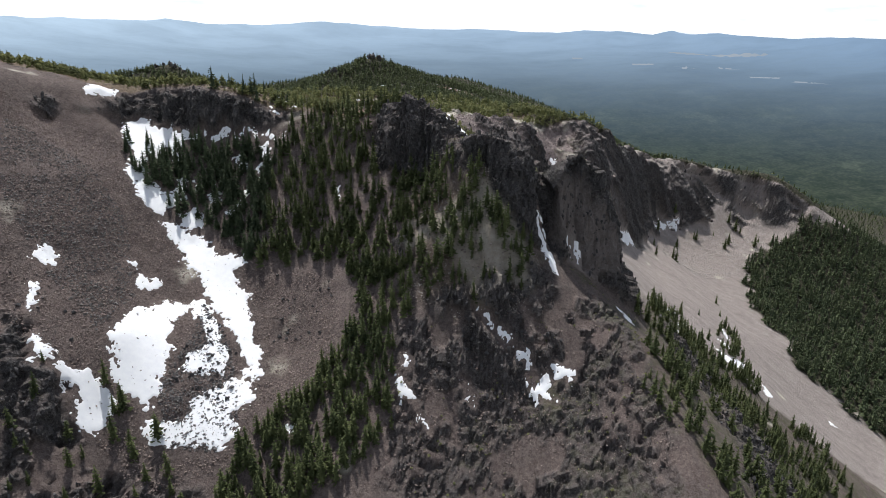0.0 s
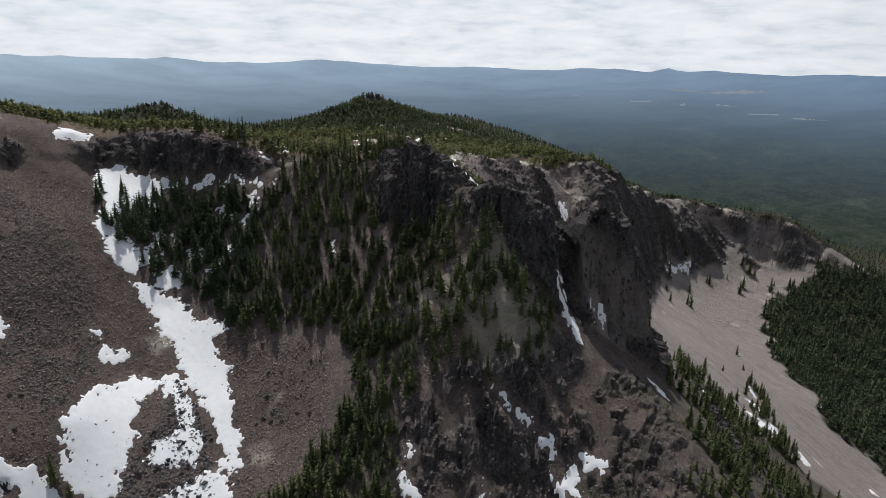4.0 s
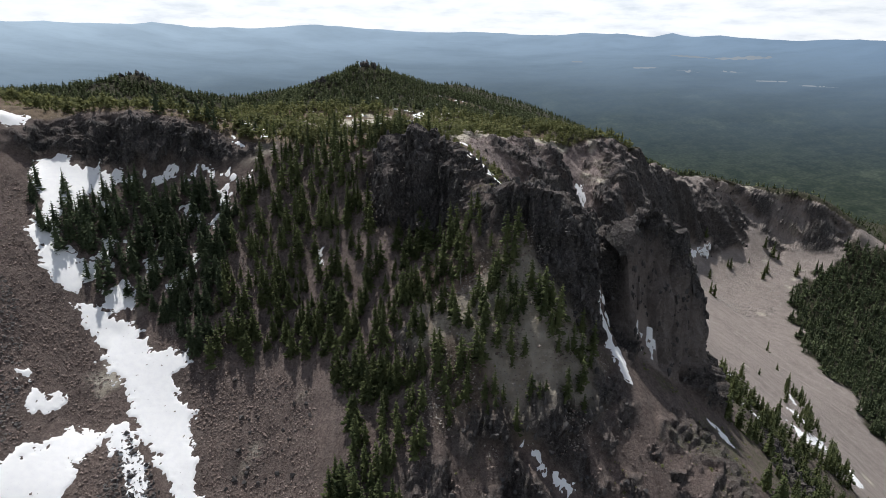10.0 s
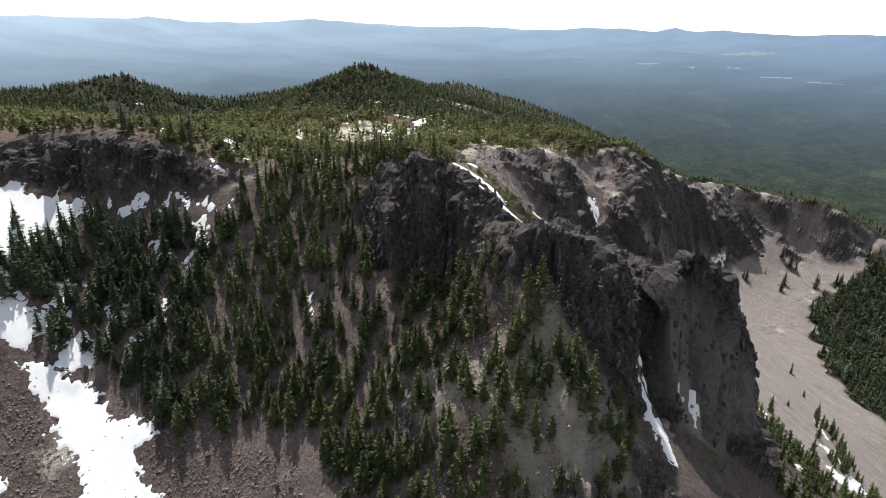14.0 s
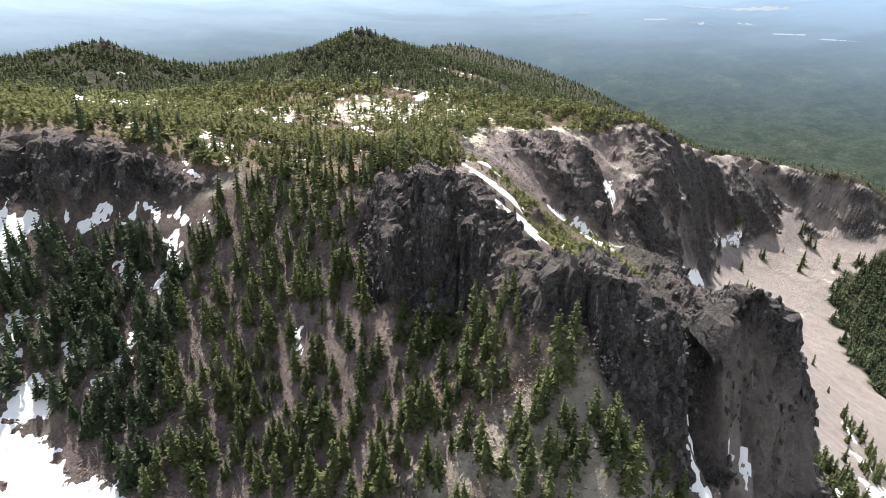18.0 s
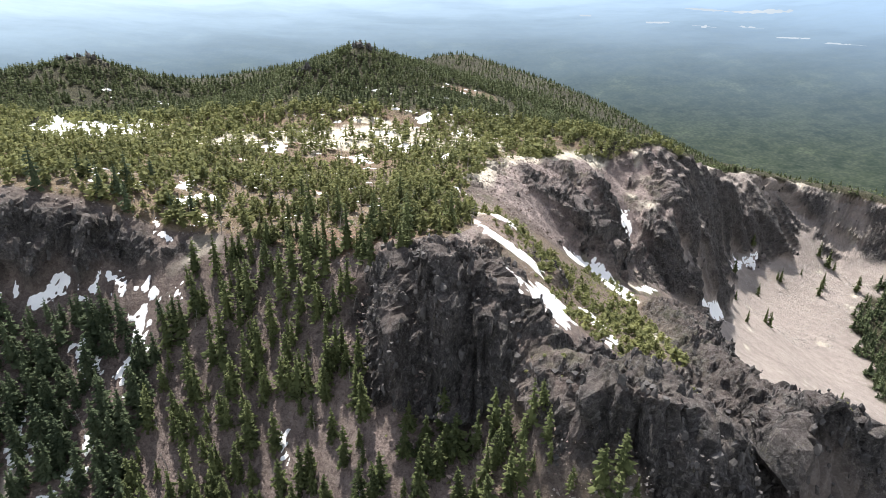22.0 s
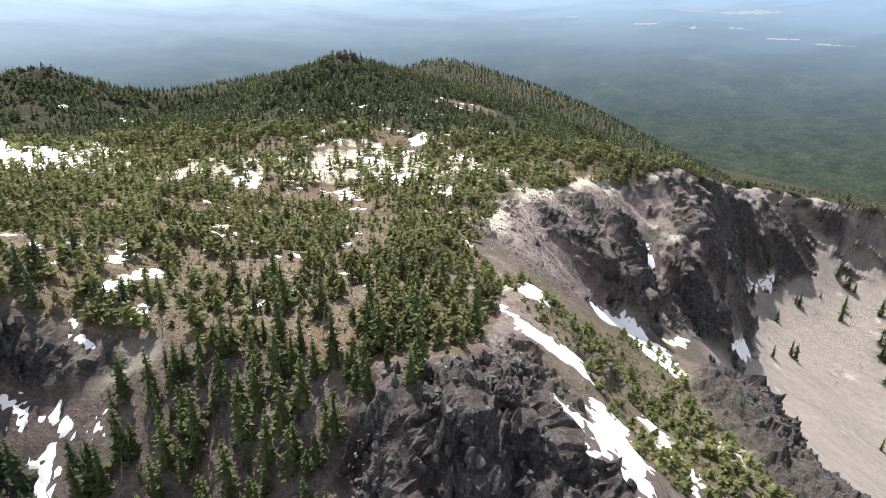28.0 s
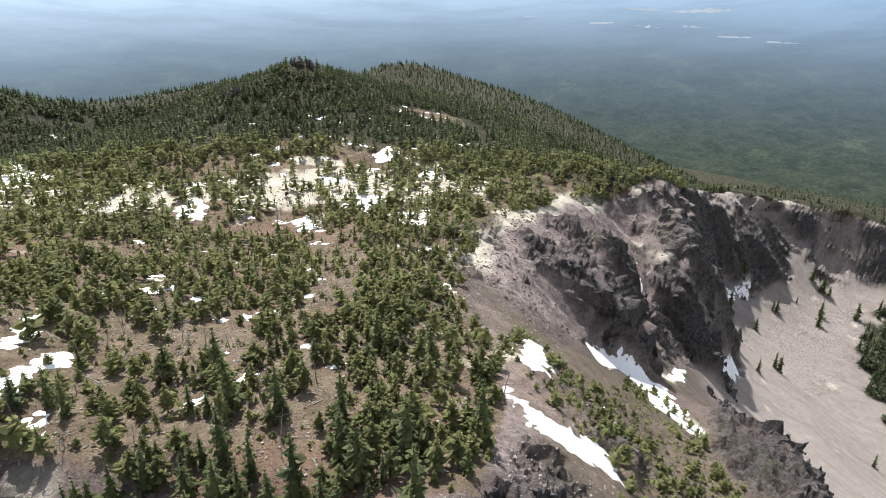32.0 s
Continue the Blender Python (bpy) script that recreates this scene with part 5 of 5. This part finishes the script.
stones_in("bowl_stones", [(0, 640), (50, 750), (150, 840), (200, 800), (120, 700), (60, 640), (30, 600)], 5000, 0.5, 2.6, RED_STONE, "reddish rubble on the bowl wall", 3.5)
stones_in("plateau_stones", [(-250, 515), (-110, 512), (-50, 470), (-20, 470), (20, 480), (30, 560), (40, 690), (-30, 700), (-110, 600), (-240, 560)], 9000, 0.3, 1.5, PALE_STONE, "grey stones lying on the pumice plateau")

stones_in("boulder_field", [(-154, 366), (-140, 352), (-128, 336), (-118, 316), (-112, 296), (-120, 278), (-146, 276), (-158, 300), (-154, 322), (-150, 342)], 2600, 0.6, 2.6, GREY_STONE, "dark boulders melting out of the old snow", 2.0, 0.45)
# single boulders round the snow in the gully
for poly, count in (([(-152, 366), (-136, 350), (-120, 330), (-118, 306), (-150, 296), (-158, 316), (-148, 338)], 150), ([(-250, 330), (-205, 340), (-200, 300), (-230, 295)], 30), ([(-110, 400), (-70, 380), (-70, 340), (-110, 345)], 40)):
    xs, ys = [p[0] for p in poly], [p[1] for p in poly]
    x, y = stone_rng.uniform(min(xs), max(xs), count * 3), stone_rng.uniform(min(ys), max(ys), count * 3)
    ok = inside(x, y, poly)
    for bx_, by_, bz_ in zip(x[ok][:count], y[ok][:count], ground_at(x, y)[ok][:count]):
        v, f = BLOCKS[stone_rng.randint(8)]
        s_ = 1.0 + 2.6 * stone_rng.rand() ** 2
        key = "boulder%d" % stone_rng.randint(8)
        me = bpy.data.meshes.get(key) or mesh_of(key, v, f, LAVA)
        ob = tagged(new("boulder", me), "angular dark lava boulder lying in the scree gully", "boulder", "boulders in the gully")
        ob.matrix_world = Matrix.LocRotScale((bx_, by_, bz_ + 0.15 * s_), Euler((stone_rng.rand(), stone_rng.rand(), stone_rng.rand() * 6)), (s_, s_, s_ * 0.8))

# rocky knobs on the wooded summits
for cx, cy, wide_, count in ((-112, 1066, 16, 12), (-464, 1094, 30, 16), (-172, 1006, 10, 8)):
    knob = tagged(new("summit_outcrop"), "dark rocky outcrop crowning the wooded summit", "rock")
    knob.location = (cx, cy, float(ground_at(cx, cy)))
    for k in range(count):
        me = mesh_of("rock_block", *COLUMNS[stone_rng.randint(8)], LAVA)
        ob = new("rock_block", me)
        ob.parent = knob
        dx, dy = stone_rng.uniform(-wide_, wide_), stone_rng.uniform(-5, 5)
        s_ = (5.5 + 4 * stone_rng.rand()) * (1 - 0.4 * abs(dx) / wide_)
        ob.location = (dx, dy, float(ground_at(cx + dx, cy + dy)) - knob.location.z + 0.45 * s_)
        ob.rotation_euler, ob.scale = (0, 0, stone_rng.rand() * 6), (s_, s_, s_)

# ---- dead wood and shrubs ----
def snag(seed):
    r = np.random.RandomState(seed)
    v, f = trunk(5, 0.022, 1.0)
    v, f = list(map(tuple, v)), list(map(tuple, f))
    for k in range(14):
        h, a, ln = 0.25 + 0.7 * r.rand(), r.rand() * 6.28, 0.05 + 0.14 * r.rand()
        c, s_ = math.cos(a), math.sin(a)
        b = len(v)
        v += [(0, 0, h - 0.008), (0, 0, h + 0.008), (c * ln, s_ * ln, h + 0.03), (c * ln, s_ * ln, h + 0.02)]
        f.append((b, b + 1, b + 2, b + 3))
    return np.array(v), np.array(f)


snag_mesh = [mesh_of("dead_tree", *snag(300 + k), DEAD) for k in range(5)]
for k in range(330):
    x, y = (stone_rng.uniform(-170, 20), stone_rng.uniform(505, 880)) if k < 270 else (stone_rng.uniform(-180, 0), stone_rng.uniform(395, 490))
    if not (inside(np.array([x]), np.array([y]), PLATEAU_EDGE)[0] or inside(np.array([x]), np.array([y]), SOUTH_WOOD)[0]):
        continue
    h = 4 + 6 * stone_rng.rand()
    ob = tagged(new("dead_tree", snag_mesh[k % 5]), "bare grey standing dead pine", "dead tree", "standing dead trees")
    ob.matrix_world = Matrix.LocRotScale((x, y, float(ground_at(x, y))), Euler((0.1 * stone_rng.randn(), 0.1 * stone_rng.randn(), stone_rng.rand() * 6)), (h, h, h))
log_mesh = [mesh_of("fallen_log", *snag(320 + k), DEAD) for k in range(3)]
for k in range(280):
    x, y = stone_rng.uniform(-150, 15), stone_rng.uniform(495, 700)
    if not inside(np.array([x]), np.array([y]), PLATEAU_EDGE)[0]:
        continue
    h, a = 3 + 5 * stone_rng.rand(), stone_rng.rand() * 6.28
    z0, z1 = float(ground_at(x, y)), float(ground_at(x + h * math.cos(a), y + h * math.sin(a)))
    ob = tagged(new("fallen_log", log_mesh[k % 3]), "bleached fallen tree trunk lying on the ground", "log", "fallen logs")
    way = Vector((h * math.cos(a), h * math.sin(a), z1 - z0))
    ob.matrix_world = Matrix.Translation((x, y, z0 + 0.15)) @ way.to_track_quat("Z", "Y").to_matrix().to_4x4() @ Matrix.Diagonal((h, h, h, 1))

bush = [conifer(400 + k, 4, 5, 0.50, True, 1) for k in range(6)]


def shrubs(name, box, spacing, keep, lo, hi, mat, label):
    x, y = scatter(stone_rng, box, spacing, keep)
    s_ = lo + (hi - lo) * stone_rng.rand(len(x)) ** 2
    tagged(joined(name, bush, np.stack([x, y, ground_at(x, y) - 0.1], -1), np.stack([s_, s_ * 1.2], -1), stone_rng.rand(len(x)) * 6.28, stone_rng.randint(6, size=len(x)), mat), label, "shrub", kind="stuff")


shrubs("plateau_shrubs", (-320, 500, 40, 800), 2.7, lambda x, y: inside(x, y, PLATEAU_EDGE) * 0.7 * smooth(fbm(x, y, 0 * x, 14, 3), -0.3, 0.4) * (1 - grid_value(SNOWY, x, y)), 0.5, 1.8, PINE, "low green shrubs and young pines on pumice")
shrubs("shelf_shrubs", (0, 440, 130, 680), 2.6, lambda x, y: inside(x, y, SHELF_WOOD) * 0.7 * (1 - grid_value(SNOWY, x, y)), 0.6, 2.4, PINE, "low green shrubs on the snowy shelf")
shrubs("face_shrubs", (-60, 240, 240, 440), 3.4, lambda x, y: smooth(x, -60, -20) * 0.5 * smooth(fbm(x, y, 0 * x, 12, 3), 0.0, 0.5) * smooth(grid_value(SLOPE, x, y), 62, 50), 0.5, 1.9, PINE, "low green shrubs clinging to the rocky face")
